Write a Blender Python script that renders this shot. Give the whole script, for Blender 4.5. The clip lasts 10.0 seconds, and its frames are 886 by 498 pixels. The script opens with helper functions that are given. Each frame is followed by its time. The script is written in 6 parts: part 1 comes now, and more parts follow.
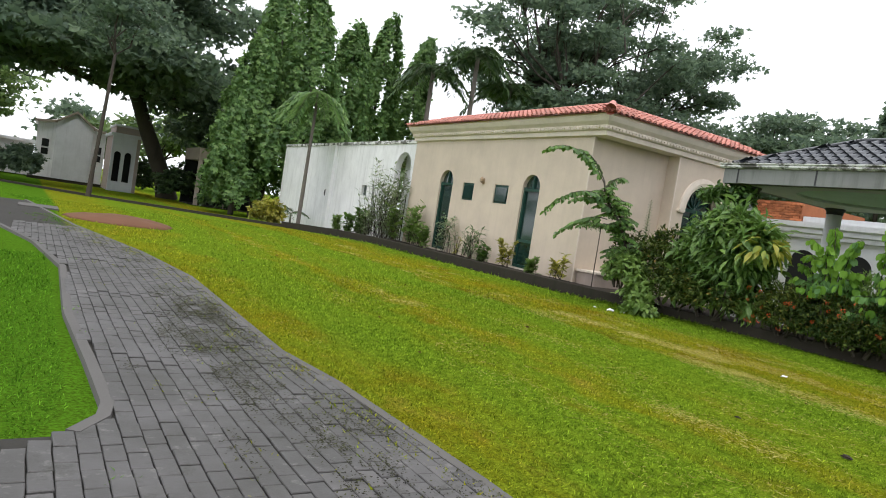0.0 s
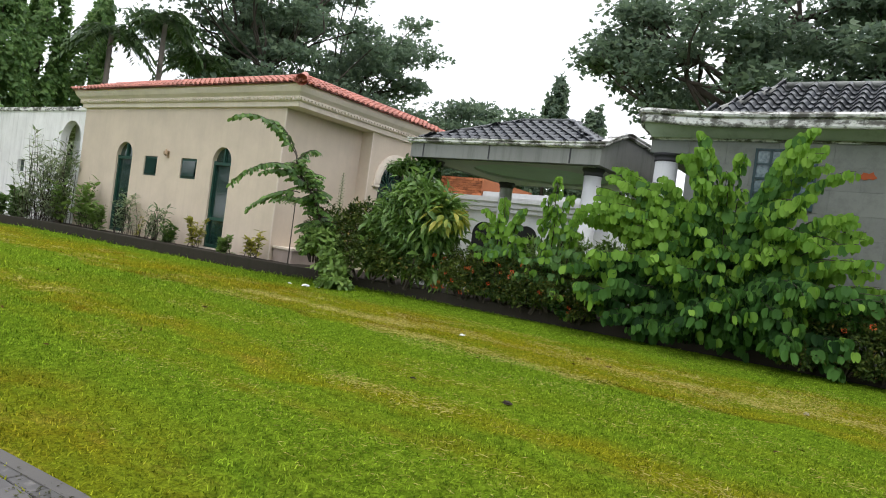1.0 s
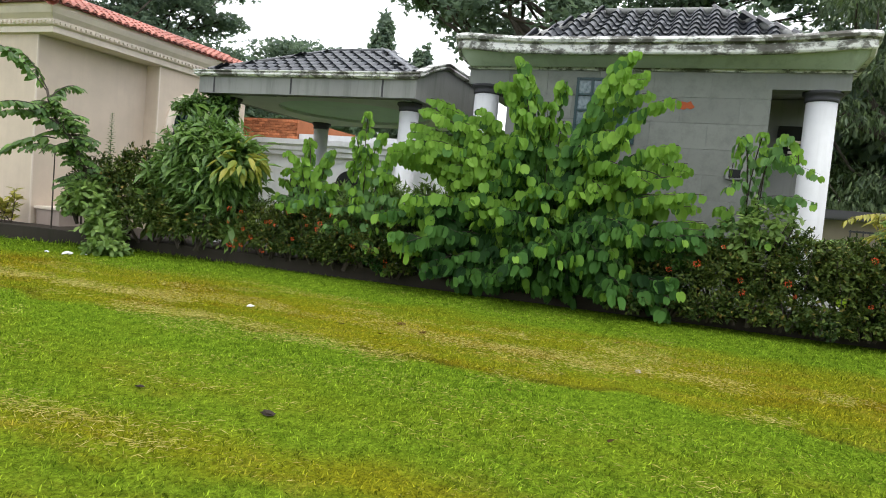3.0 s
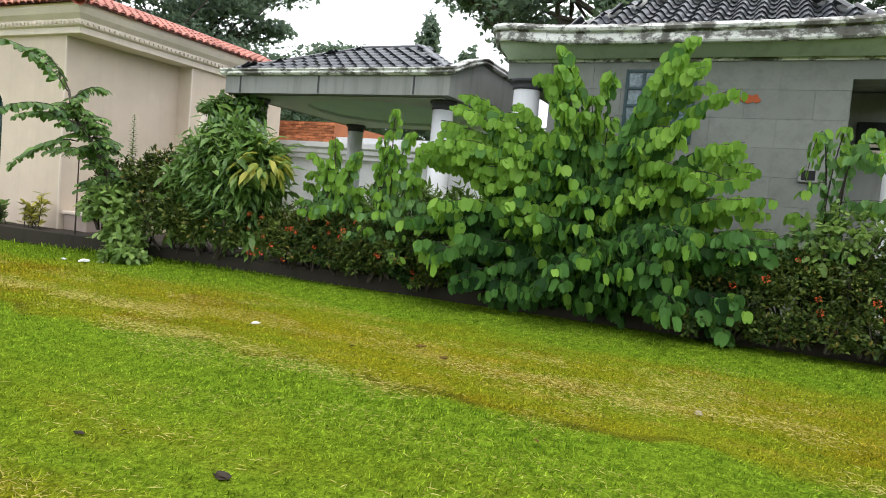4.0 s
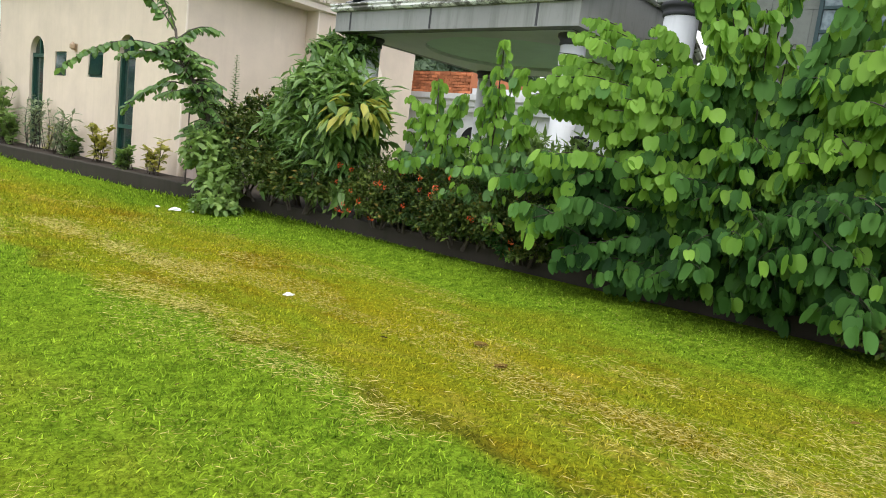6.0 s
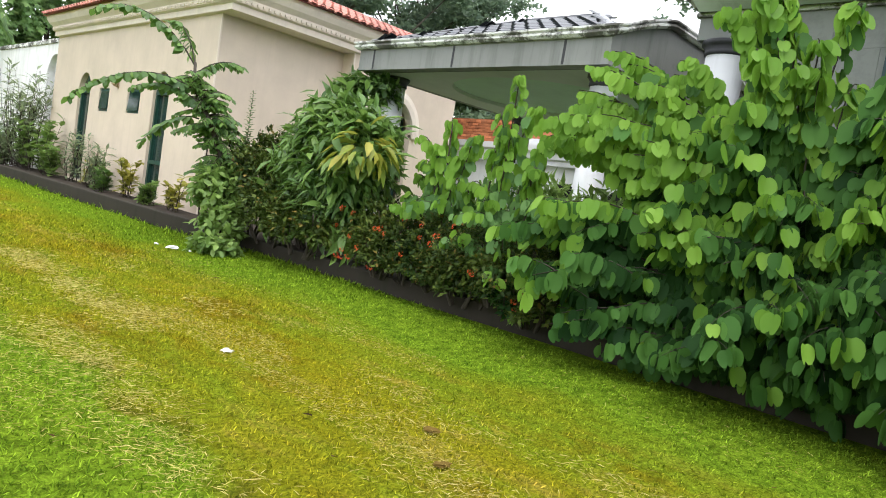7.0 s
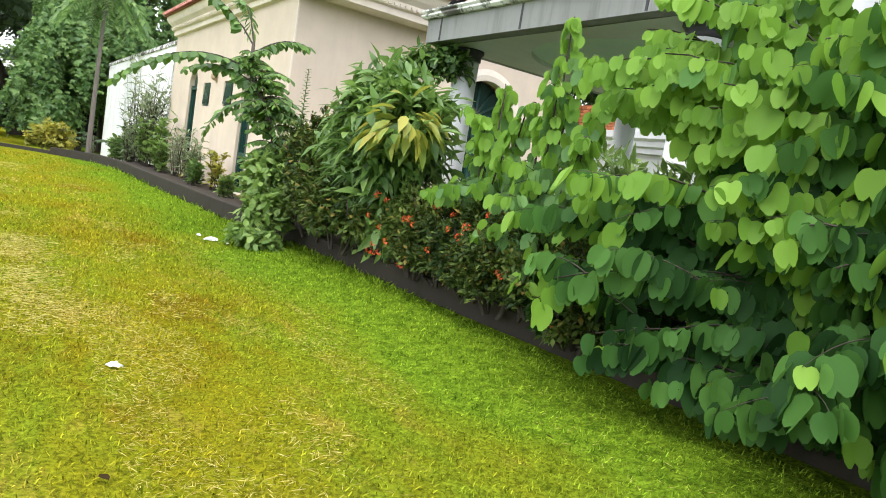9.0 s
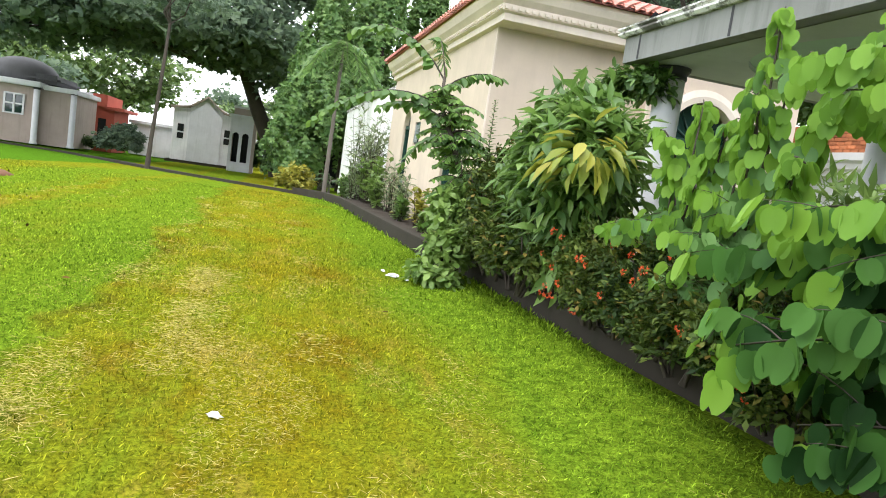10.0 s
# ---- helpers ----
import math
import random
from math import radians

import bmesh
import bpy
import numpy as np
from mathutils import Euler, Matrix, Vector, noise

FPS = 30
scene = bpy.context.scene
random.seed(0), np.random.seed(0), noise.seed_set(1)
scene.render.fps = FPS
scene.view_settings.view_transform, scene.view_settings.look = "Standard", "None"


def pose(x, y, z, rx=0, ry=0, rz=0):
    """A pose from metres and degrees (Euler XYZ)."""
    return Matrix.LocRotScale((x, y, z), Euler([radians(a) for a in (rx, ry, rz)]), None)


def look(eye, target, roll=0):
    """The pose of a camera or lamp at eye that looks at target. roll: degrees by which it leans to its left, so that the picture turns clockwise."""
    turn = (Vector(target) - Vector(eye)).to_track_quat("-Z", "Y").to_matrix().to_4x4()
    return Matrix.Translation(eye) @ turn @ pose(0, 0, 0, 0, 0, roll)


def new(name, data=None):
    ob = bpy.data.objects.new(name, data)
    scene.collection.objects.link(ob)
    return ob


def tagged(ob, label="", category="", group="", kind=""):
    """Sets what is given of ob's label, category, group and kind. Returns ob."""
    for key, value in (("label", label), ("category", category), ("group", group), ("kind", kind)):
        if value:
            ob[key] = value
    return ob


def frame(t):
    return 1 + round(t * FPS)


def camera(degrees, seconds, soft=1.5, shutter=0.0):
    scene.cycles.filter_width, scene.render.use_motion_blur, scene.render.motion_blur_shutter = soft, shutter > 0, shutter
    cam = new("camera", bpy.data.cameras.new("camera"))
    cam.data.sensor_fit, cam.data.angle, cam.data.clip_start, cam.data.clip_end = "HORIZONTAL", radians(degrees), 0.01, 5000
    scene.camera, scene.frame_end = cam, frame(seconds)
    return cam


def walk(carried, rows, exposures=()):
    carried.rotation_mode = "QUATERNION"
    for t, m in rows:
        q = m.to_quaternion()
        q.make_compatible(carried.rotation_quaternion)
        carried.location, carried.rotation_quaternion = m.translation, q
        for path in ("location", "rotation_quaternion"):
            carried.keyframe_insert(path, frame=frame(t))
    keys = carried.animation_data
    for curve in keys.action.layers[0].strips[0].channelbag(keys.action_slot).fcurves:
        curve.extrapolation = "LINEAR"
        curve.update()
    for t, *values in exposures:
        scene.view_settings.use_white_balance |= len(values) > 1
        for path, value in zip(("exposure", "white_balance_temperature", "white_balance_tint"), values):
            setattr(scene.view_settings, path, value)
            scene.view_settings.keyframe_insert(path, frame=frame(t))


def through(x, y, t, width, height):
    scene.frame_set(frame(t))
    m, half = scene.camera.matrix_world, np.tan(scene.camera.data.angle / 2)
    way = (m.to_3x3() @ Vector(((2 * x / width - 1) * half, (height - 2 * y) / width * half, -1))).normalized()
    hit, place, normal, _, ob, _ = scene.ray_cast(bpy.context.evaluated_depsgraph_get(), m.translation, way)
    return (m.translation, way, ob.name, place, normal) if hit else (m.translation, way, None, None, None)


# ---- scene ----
cam = camera(66.5, 10.0, soft=1.0)
PATH = [
    (0, (0.107, -0.05, 1.383), (1.161, 1.648, 1.293), 9.0),
    (0.5, (0.499, -0.044, 1.307), (1.836, 1.439, 1.2), 7.9),
    (1, (0.869, 0.113, 1.24), (2.524, 1.235, 1.223), 7.6),
    (1.5, (1.192, 0.25, 1.327), (2.966, 1.172, 1.284), 6.8),
    (2, (1.668, 0.292, 1.274), (3.476, 1.141, 1.163), 7.1),
    (2.5, (2.108, 0.383, 1.268), (4.004, 1.015, 1.193), 4.4),
    (2.7, (2.308, 0.389, 1.292), (4.193, 1.049, 1.189), 4.8),
    (3.8, (3.431, 0.524, 1.345), (5.273, 1.292, 1.226), 5.0),
    (4, (3.637, 0.549, 1.355), (5.453, 1.377, 1.235), 5.1),
    (4.5, (4.205, 0.586, 1.38), (5.94, 1.575, 1.269), 7.8),
    (5, (4.704, 0.653, 1.347), (6.46, 1.594, 1.167), 6.9),
    (5.5, (5.216, 0.664, 1.311), (6.869, 1.775, 1.126), 9.9),
    (5.7, (5.386, 0.706, 1.315), (6.989, 1.873, 1.052), 8.1),
    (6.8, (6.691, 0.813, 1.291), (8.148, 2.172, 1.115), 8.0),
    (7, (6.912, 0.865, 1.317), (8.363, 2.233, 1.169), 9.2),
    (7.5, (7.463, 0.932, 1.258), (8.948, 2.25, 1.019), 7.8),
    (8, (7.946, 1.031, 1.267), (9.331, 2.454, 1.026), 9.6),
    (8.5, (8.438, 1.169, 1.322), (9.74, 2.668, 1.087), 8.6),
    (9, (8.87, 1.296, 1.282), (10.003, 2.931, 1.076), 9.3),
    (9.5, (9.291, 1.492, 1.323), (10.103, 3.302, 1.069), 11.1),
    (10, (9.689, 1.748, 1.351), (10.223, 3.665, 1.144), 8.3),
]
walk(cam, [(t, look(eye, target, roll)) for t, eye, target, roll in PATH],
     [(0.0, 0.7), (1.0, 0.67), (2.5, 0.86), (5.0, 1.15), (7.5, 1.42), (9.0, 1.62), (10.0, 1.63)])

# ---------- world and light: bright overcast sky ----------
world = bpy.data.worlds.new("overcast_world")
scene.world = world
world.use_nodes = True
wn, wl = world.node_tree.nodes, world.node_tree.links
sky = wn.new("ShaderNodeTexSky")
sky.sky_type, sky.sun_disc = "NISHITA", False
sky.sun_elevation, sky.sun_rotation = radians(71), radians(217)
sky.air_density, sky.dust_density, sky.ozone_density = 1.0, 6.0, 1.0
cloud = wn.new("ShaderNodeMix")
cloud.data_type = "RGBA"
cloud.inputs[0].default_value = 0.88
cloud.inputs[7].default_value = (10.2, 10.5, 11.2, 1)
wl.new(sky.outputs[0], cloud.inputs[6])
wl.new(cloud.outputs[2], wn["Background"].inputs[0])
wn["Background"].inputs[1].default_value = 0.1
sun = new("sun", bpy.data.lights.new("sun", "SUN"))
sun.data.energy, sun.data.angle, sun.data.color = 0.9, radians(40), (1.0, 0.96, 0.9)
sun.matrix_world = look((0, 0, 30), (6, 8, 0))


# ---------- materials ----------
def material(name, base, rough=0.8, spec=0.3, metallic=0.0):
    m = bpy.data.materials.new(name)
    m.use_nodes = True
    b = m.node_tree.nodes["Principled BSDF"]
    b.inputs["Base Color"].default_value = (*base, 1)
    b.inputs["Roughness"].default_value = rough
    b.inputs["Specular IOR Level"].default_value = spec
    b.inputs["Metallic"].default_value = metallic
    return m


def nd(m, kind, **values):
    n = m.node_tree.nodes.new(kind)
    for key, v in values.items():
        n.inputs[key.replace("_", " ")].default_value = v
    return n


def ln(m, a, b):
    m.node_tree.links.new(a, b)


def ramp(m, fac, stops):
    r = m.node_tree.nodes.new("ShaderNodeValToRGB")
    ln(m, fac, r.inputs[0])
    e = r.color_ramp.elements
    while len(e) < len(stops):
        e.new(0.5)
    for el, (p, c) in zip(e, stops):
        el.position, el.color = p, (*c, 1) if len(c) == 3 else c
    return r.outputs[0]


def mixc(m, fac, a, b, blend="MIX"):
    n = m.node_tree.nodes.new("ShaderNodeMix")
    n.data_type, n.blend_type = "RGBA", blend
    for s, v in ((n.inputs[0], fac), (n.inputs[6], a), (n.inputs[7], b)):
        if hasattr(v, "links"):
            ln(m, v, s)
        elif isinstance(v, (int, float)):
            s.default_value = v
        else:
            s.default_value = (*v, 1)
    return n.outputs[2]


def noise_tex(m, scale, detail=4.0, rough=0.6, stretch=None):
    t = m.node_tree.nodes.new("ShaderNodeTexNoise")
    t.inputs["Scale"].default_value, t.inputs["Detail"].default_value, t.inputs["Roughness"].default_value = scale, detail, rough
    g = m.node_tree.nodes.new("ShaderNodeNewGeometry")
    src = g.outputs["Position"]
    if stretch:
        mp = m.node_tree.nodes.new("ShaderNodeMapping")
        mp.inputs["Scale"].default_value = stretch
        ln(m, src, mp.inputs[0])
        src = mp.outputs[0]
    ln(m, src, t.inputs["Vector"])
    return t.outputs[0]


def bump(m, fac, strength=0.3, dist=0.02):
    b = m.node_tree.nodes.new("ShaderNodeBump")
    b.inputs["Strength"].default_value, b.inputs["Distance"].default_value = strength, dist
    ln(m, fac, b.inputs["Height"])
    ln(m, b.outputs[0], m.node_tree.nodes["Principled BSDF"].inputs["Normal"])


def base_to(m, out):
    ln(m, out, m.node_tree.nodes["Principled BSDF"].inputs["Base Color"])


def painted(name, base, stain, amount=0.5, rough=0.8, streaks=True, grain=60.0):
    """Weathered painted or bare masonry: cloudy tone, dark run-down streaks, fine grain."""
    m = material(name, base, rough, 0.25)
    cloudy = ramp(m, noise_tex(m, 0.9, 6, 0.65), [(0.35, (0, 0, 0)), (0.75, (1, 1, 1))])
    col = mixc(m, cloudy, tuple(c * 1.06 for c in base), tuple(c * 0.88 for c in base))
    if streaks:
        runs = ramp(m, noise_tex(m, 2.2, 5, 0.7, (1.6, 1.6, 0.12)), [(0.5, (0, 0, 0)), (0.78, (amount,) * 3)])
        col = mixc(m, runs, col, stain)
    spots = ramp(m, noise_tex(m, 7, 6, 0.75), [(0.58, (0, 0, 0)), (0.82, (amount * 0.7,) * 3)])
    base_to(m, mixc(m, spots, col, stain))
    bump(m, noise_tex(m, grain, 4, 0.7), 0.25, 0.006)
    return m


def piece_material(name, base, vary, stain, rough, spec=0.3, amount=0.5):
    """For loose pieces: tone varies from piece to piece."""
    m = material(name, base, rough, spec)
    oi = m.node_tree.nodes.new("ShaderNodeObjectInfo")
    col = ramp(m, oi.outputs["Random"], [(0.0, tuple(c * (1 - vary) for c in base)), (0.5, base), (1.0, tuple(min(1, c * (1 + vary)) for c in base))])
    spots = ramp(m, noise_tex(m, 5, 6, 0.75), [(0.46, (0, 0, 0)), (0.72, (amount,) * 3)])
    base_to(m, mixc(m, spots, col, stain))
    bump(m, noise_tex(m, 45, 4, 0.7), 0.3, 0.004)
    return m


def leaf_material(name, dark, mid, light, through=0.35, rough=0.45, spec=0.35, old=None):
    m = material(name, mid, rough, spec)
    g = m.node_tree.nodes.new("ShaderNodeNewGeometry")
    stops = [(0.0, dark), (0.55, mid), (0.93, light)]
    if old:
        stops += [(0.97, old)]
    col = ramp(m, g.outputs["Random Per Island"], stops)
    patch = ramp(m, noise_tex(m, 1.3, 3, 0.5), [(0.35, (0, 0, 0)), (0.7, (1, 1, 1))])
    col = mixc(m, patch, col, mixc(m, 0.5, col, light))
    base_to(m, col)
    nt = m.node_tree
    tr = nt.nodes.new("ShaderNodeBsdfTranslucent")
    ln(m, mixc(m, 0.5, col, light), tr.inputs[0])
    mx = nt.nodes.new("ShaderNodeMixShader")
    mx.inputs[0].default_value = through
    ln(m, nt.nodes["Principled BSDF"].outputs[0], mx.inputs[1])
    ln(m, tr.outputs[0], mx.inputs[2])
    ln(m, mx.outputs[0], nt.nodes["Material Output"].inputs[0])
    return m


def lawn_colour(m):
    """Green turf with worn straw-yellow mowing bands that run along the planter."""
    geo = m.node_tree.nodes.new("ShaderNodeNewGeometry")
    sep = m.node_tree.nodes.new("ShaderNodeSeparateXYZ")
    ln(m, geo.outputs["Position"], sep.inputs[0])
    wob = noise_tex(m, 0.35, 3, 0.6)
    add = m.node_tree.nodes.new("ShaderNodeMath")
    add.operation = "MULTIPLY_ADD"
    ln(m, wob, add.inputs[0])
    add.inputs[1].default_value = 2.4
    ln(m, sep.outputs[0], add.inputs[2])
    sc = m.node_tree.nodes.new("ShaderNodeMath")
    sc.operation = "MULTIPLY"
    ln(m, add.outputs[0], sc.inputs[0])
    sc.inputs[1].default_value = 1 / 16.0
    stops = [(2.3, 0.7), (2.9, 0.6), (3.4, 0.12), (4.3, 0.1), (4.6, 0.4), (5.1, 0.12), (5.35, 0.85), (5.7, 0.7), (6.1, 0.12), (6.9, 0.3), (7.3, 0.08), (8.3, 0.06), (8.5, 0.8), (9.2, 0.85), (10.0, 1.0), (10.7, 0.8), (11.2, 0.45), (11.6, 0.04)]
    band = ramp(m, sc.outputs[0], [((x + 1.2) / 16, (v,) * 3) for x, v in stops])
    strips = ramp(m, noise_tex(m, 1.2, 6, 0.7, (1.2, 0.35, 1)), [(0.36, (0.05, 0.05, 0.05)), (0.58, (1, 1, 1))])
    fac = mixc(m, 1.0, band, strips, "MULTIPLY")
    fac = mixc(m, 0.38, fac, band)
    fac = mixc(m, 1.0, fac, (0.85, 0.85, 0.85), "MULTIPLY")
    dry = ramp(m, noise_tex(m, 3.2, 6, 0.75, (1.0, 0.4, 1)), [(0.53, (0, 0, 0)), (0.66, (1, 1, 1))])
    dry = mixc(m, 1.0, dry, band, "MULTIPLY")
    fine = noise_tex(m, 9, 5, 0.7)
    g1, g2 = (0.09, 0.172, 0.01), (0.205, 0.33, 0.022)
    green = mixc(m, ramp(m, fine, [(0.38, (0, 0, 0)), (0.62, (1, 1, 1))]), g1, g2)
    col = mixc(m, fac, green, (0.265, 0.226, 0.01))
    col = mixc(m, mixc(m, 0.15, dry, (0, 0, 0)), col, (0.34, 0.27, 0.04))
    worn = ramp(m, noise_tex(m, 1.1, 6, 0.7, (1.0, 0.55, 1)), [(0.54, (0, 0, 0)), (0.66, (0.85, 0.85, 0.85))])
    col = mixc(m, mixc(m, 1.0, worn, band, "MULTIPLY"), col, (0.2, 0.135, 0.008))
    # Dark line by the mown edge: taller grass's shadow put into colour.
    ridge = ramp(m, sc.outputs[0], [((x + 1.2) / 16, (v,) * 3) for x, v in ((8.36, 0), (8.45, 0.75), (8.56, 0))])
    ridge = mixc(m, 1.0, ridge, ramp(m, noise_tex(m, 1.7, 4, 0.6), [(0.45, (0, 0, 0)), (0.6, (1, 1, 1))]), "MULTIPLY")
    col = mixc(m, ridge, col, (0.07, 0.055, 0.01))
    left = ramp(m, sep.outputs[0], [(0.8, (1, 1, 1)), (0.95, (0, 0, 0))])
    return mixc(m, left, col, mixc(m, fine, (0.058, 0.155, 0.01), (0.105, 0.24, 0.015)))


M_lawn = material("lawn_ground", (0.1, 0.2, 0.02), 1.0, 0.0)
base_to(M_lawn, mixc(M_lawn, ramp(M_lawn, noise_tex(M_lawn, 35, 4, 0.8), [(0.35, (0, 0, 0)), (0.65, (1, 1, 1))]), mixc(M_lawn, 0.8, lawn_colour(M_lawn), (0.022, 0.028, 0.004)), lawn_colour(M_lawn)))
bump(M_lawn, noise_tex(M_lawn, 60, 4, 0.8), 0.8, 0.02)
M_blade = material("grass_blade", (0.1, 0.2, 0.02), 0.8, 0.05)
gb = M_blade.node_tree.nodes.new("ShaderNodeNewGeometry")
tone = ramp(M_blade, gb.outputs["Random Per Island"], [(0.0, (0.3, 0.38, 0.3)), (0.55, (1.0, 1.0, 1.0)), (0.85, (1.4, 1.35, 1.4)), (1.0, (2.1, 1.95, 2.3))])
blade_col = mixc(M_blade, 1.0, lawn_colour(M_blade), tone, "MULTIPLY")
base_to(M_blade, blade_col)
tb = M_blade.node_tree.nodes.new("ShaderNodeBsdfTranslucent")
ln(M_blade, blade_col, tb.inputs[0])
mb = M_blade.node_tree.nodes.new("ShaderNodeMixShader")
mb.inputs[0].default_value = 0.35
ln(M_blade, M_blade.node_tree.nodes["Principled BSDF"].outputs[0], mb.inputs[1])
ln(M_blade, tb.outputs[0], mb.inputs[2])
ln(M_blade, mb.outputs[0], M_blade.node_tree.nodes["Material Output"].inputs[0])

M_cream = painted("cream_render", (0.60, 0.505, 0.41), (0.42, 0.35, 0.29), 0.25, 0.85, True, 90)
M_trim = painted("ivory_trim", (0.7, 0.615, 0.53), (0.4, 0.36, 0.3), 0.3, 0.75, True, 40)
M_white = painted("white_paint_weathered", (0.8, 0.8, 0.8), (0.25, 0.24, 0.23), 0.38, 0.8)
M_whiteclean = painted("white_column_paint", (0.62, 0.63, 0.64), (0.33, 0.34, 0.32), 0.35, 0.6)
M_gutter = material("white_moulding_mouldy", (0.8, 0.8, 0.79), 0.8, 0.2)
black = ramp(M_gutter, noise_tex(M_gutter, 2.6, 7, 0.75, (1, 1, 1.6)), [(0.46, (0, 0, 0)), (0.54, (0.85, 0.85, 0.85)), (0.8, (1, 1, 1))])
greyish = ramp(M_gutter, noise_tex(M_gutter, 0.8, 5, 0.6), [(0.35, (0, 0, 0)), (0.7, (0.5, 0.5, 0.5))])
base_to(M_gutter, mixc(M_gutter, black, mixc(M_gutter, greyish, (0.8, 0.8, 0.79), (0.42, 0.44, 0.4)), (0.05, 0.045, 0.035)))
bump(M_gutter, noise_tex(M_gutter, 30, 4, 0.7), 0.3, 0.006)
M_conc = painted("grey_wet_concrete", (0.245, 0.25, 0.24), (0.09, 0.095, 0.085), 0.7, 0.75)
M_soffit = painted("soffit_mossy", (0.56, 0.6, 0.54), (0.1, 0.13, 0.09), 0.35, 0.8, False)
M_cove = painted("cove_green_white", (0.33, 0.39, 0.29), (0.12, 0.16, 0.1), 0.5, 0.8)
M_ring = painted("ceiling_disc_green", (0.5, 0.66, 0.5), (0.12, 0.17, 0.11), 0.4, 0.8, False)
# Near-black colour stands in for shade inside openings, doorways and the shelter.
M_dark = material("dark_interior_shade", (0.012, 0.013, 0.013), 0.8)
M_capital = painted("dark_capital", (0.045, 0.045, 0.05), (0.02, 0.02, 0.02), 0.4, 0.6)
M_stone = piece_material("grey_stone_slab", (0.2, 0.212, 0.19), 0.08, (0.12, 0.125, 0.115), 0.75, 0.3, 0.6)
M_greywall = painted("grey_stone_beam", (0.19, 0.2, 0.188), (0.11, 0.115, 0.105), 0.5, 0.75)
M_redtile = piece_material("red_clay_tile", (0.45, 0.18, 0.14), 0.28, (0.27, 0.1, 0.08), 0.55, 0.35, 0.5)
M_blacktile = piece_material("black_glazed_tile", (0.018, 0.021, 0.027), 0.5, (0.09, 0.095, 0.09), 0.28, 0.5, 0.45)
M_brickpatch = painted("orange_brick_patch", (0.36, 0.09, 0.035), (0.2, 0.06, 0.03), 0.5, 0.9, False)
M_orange = piece_material("orange_clay_piece", (0.47, 0.17, 0.075), 0.35, (0.2, 0.075, 0.04), 0.85)
M_green = material("green_window_frame", (0.008, 0.05, 0.036), 0.4, 0.5)
M_glass = material("green_dark_glass", (0.012, 0.035, 0.03), 0.08, 0.8)
M_paver = material("grey_paver", (0.1, 0.095, 0.094), 0.55, 0.35)
pg = M_paver.node_tree.nodes.new("ShaderNodeNewGeometry")
pc = ramp(M_paver, pg.outputs["Random Per Island"], [(0.0, (0.07, 0.067, 0.066)), (1.0, (0.108, 0.102, 0.1))])
pc = mixc(M_paver, ramp(M_paver, noise_tex(M_paver, 1.1, 6, 0.7), [(0.38, (0, 0, 0)), (0.62, (0.9, 0.9, 0.9))]), pc, (0.045, 0.043, 0.038))
pc = mixc(M_paver, ramp(M_paver, noise_tex(M_paver, 6, 6, 0.75), [(0.58, (0, 0, 0)), (0.7, (0.7, 0.7, 0.7))]), pc, (0.2, 0.19, 0.18))
pc = mixc(M_paver, ramp(M_paver, noise_tex(M_paver, 3.3, 6, 0.8), [(0.56, (0, 0, 0)), (0.68, (0.9, 0.9, 0.9))]), pc, (0.035, 0.034, 0.026))
base_to(M_paver, pc)
bump(M_paver, noise_tex(M_paver, 45, 4, 0.7), 0.3, 0.004)
M_joint = painted("paver_joint_soil", (0.035, 0.033, 0.029), (0.02, 0.022, 0.012), 0.9, 0.95, False)
M_edge = painted("path_edging", (0.1, 0.095, 0.09), (0.1, 0.1, 0.08), 0.6, 0.8, False)
M_kerb = painted("dark_planter_concrete", (0.034, 0.029, 0.022), (0.015, 0.02, 0.009), 0.75, 0.95)
M_soil = painted("dark_soil", (0.035, 0.027, 0.02), (0.015, 0.012, 0.01), 0.6, 0.95, False)
M_mound = painted("red_earth", (0.13, 0.062, 0.034), (0.06, 0.035, 0.02), 0.6, 0.95, False)
M_bark = painted("dark_bark", (0.06, 0.05, 0.04), (0.02, 0.02, 0.018), 0.6, 0.9)
M_palmbark = painted("grey_palm_bark", (0.16, 0.14, 0.12), (0.07, 0.06, 0.05), 0.5, 0.9)
M_steel = material("galvanised_steel", (0.55, 0.56, 0.57), 0.3, 0.5, 0.9)
M_rust = painted("grey_painted_steel", (0.2, 0.19, 0.18), (0.14, 0.07, 0.04), 0.5, 0.6, False)
M_beige = painted("beige_wall", (0.3, 0.25, 0.2), (0.25, 0.2, 0.16), 0.4, 0.85)
M_brown = painted("brown_render", (0.38, 0.31, 0.27), (0.2, 0.17, 0.15), 0.5, 0.85)
M_redhouse = painted("red_brick_house", (0.38, 0.09, 0.06), (0.2, 0.07, 0.05), 0.4, 0.85, False)
M_greyroof = painted("dark_grey_roof", (0.08, 0.08, 0.085), (0.04, 0.04, 0.04), 0.4, 0.7)
M_straw = leaf_material("dry_straw", (0.27, 0.21, 0.04), (0.41, 0.34, 0.095), (0.56, 0.49, 0.18), 0.2, 0.8, 0.2)
M_litter = material("white_plastic_litter", (0.8, 0.81, 0.83), 0.5, 0.4)
M_paper = material("beige_paper_litter", (0.3, 0.26, 0.2), 0.8, 0.2)
M_dirt = leaf_material("damp_dirt", (0.01, 0.01, 0.007), (0.02, 0.019, 0.012), (0.06, 0.065, 0.022), 0.05, 0.9, 0.2)
M_deadleaf = leaf_material("dead_leaf", (0.025, 0.016, 0.006), (0.05, 0.03, 0.01), (0.12, 0.08, 0.02), 0.05, 0.9, 0.05)
M_red = material("red_sign", (0.55, 0.02, 0.025), 0.5)
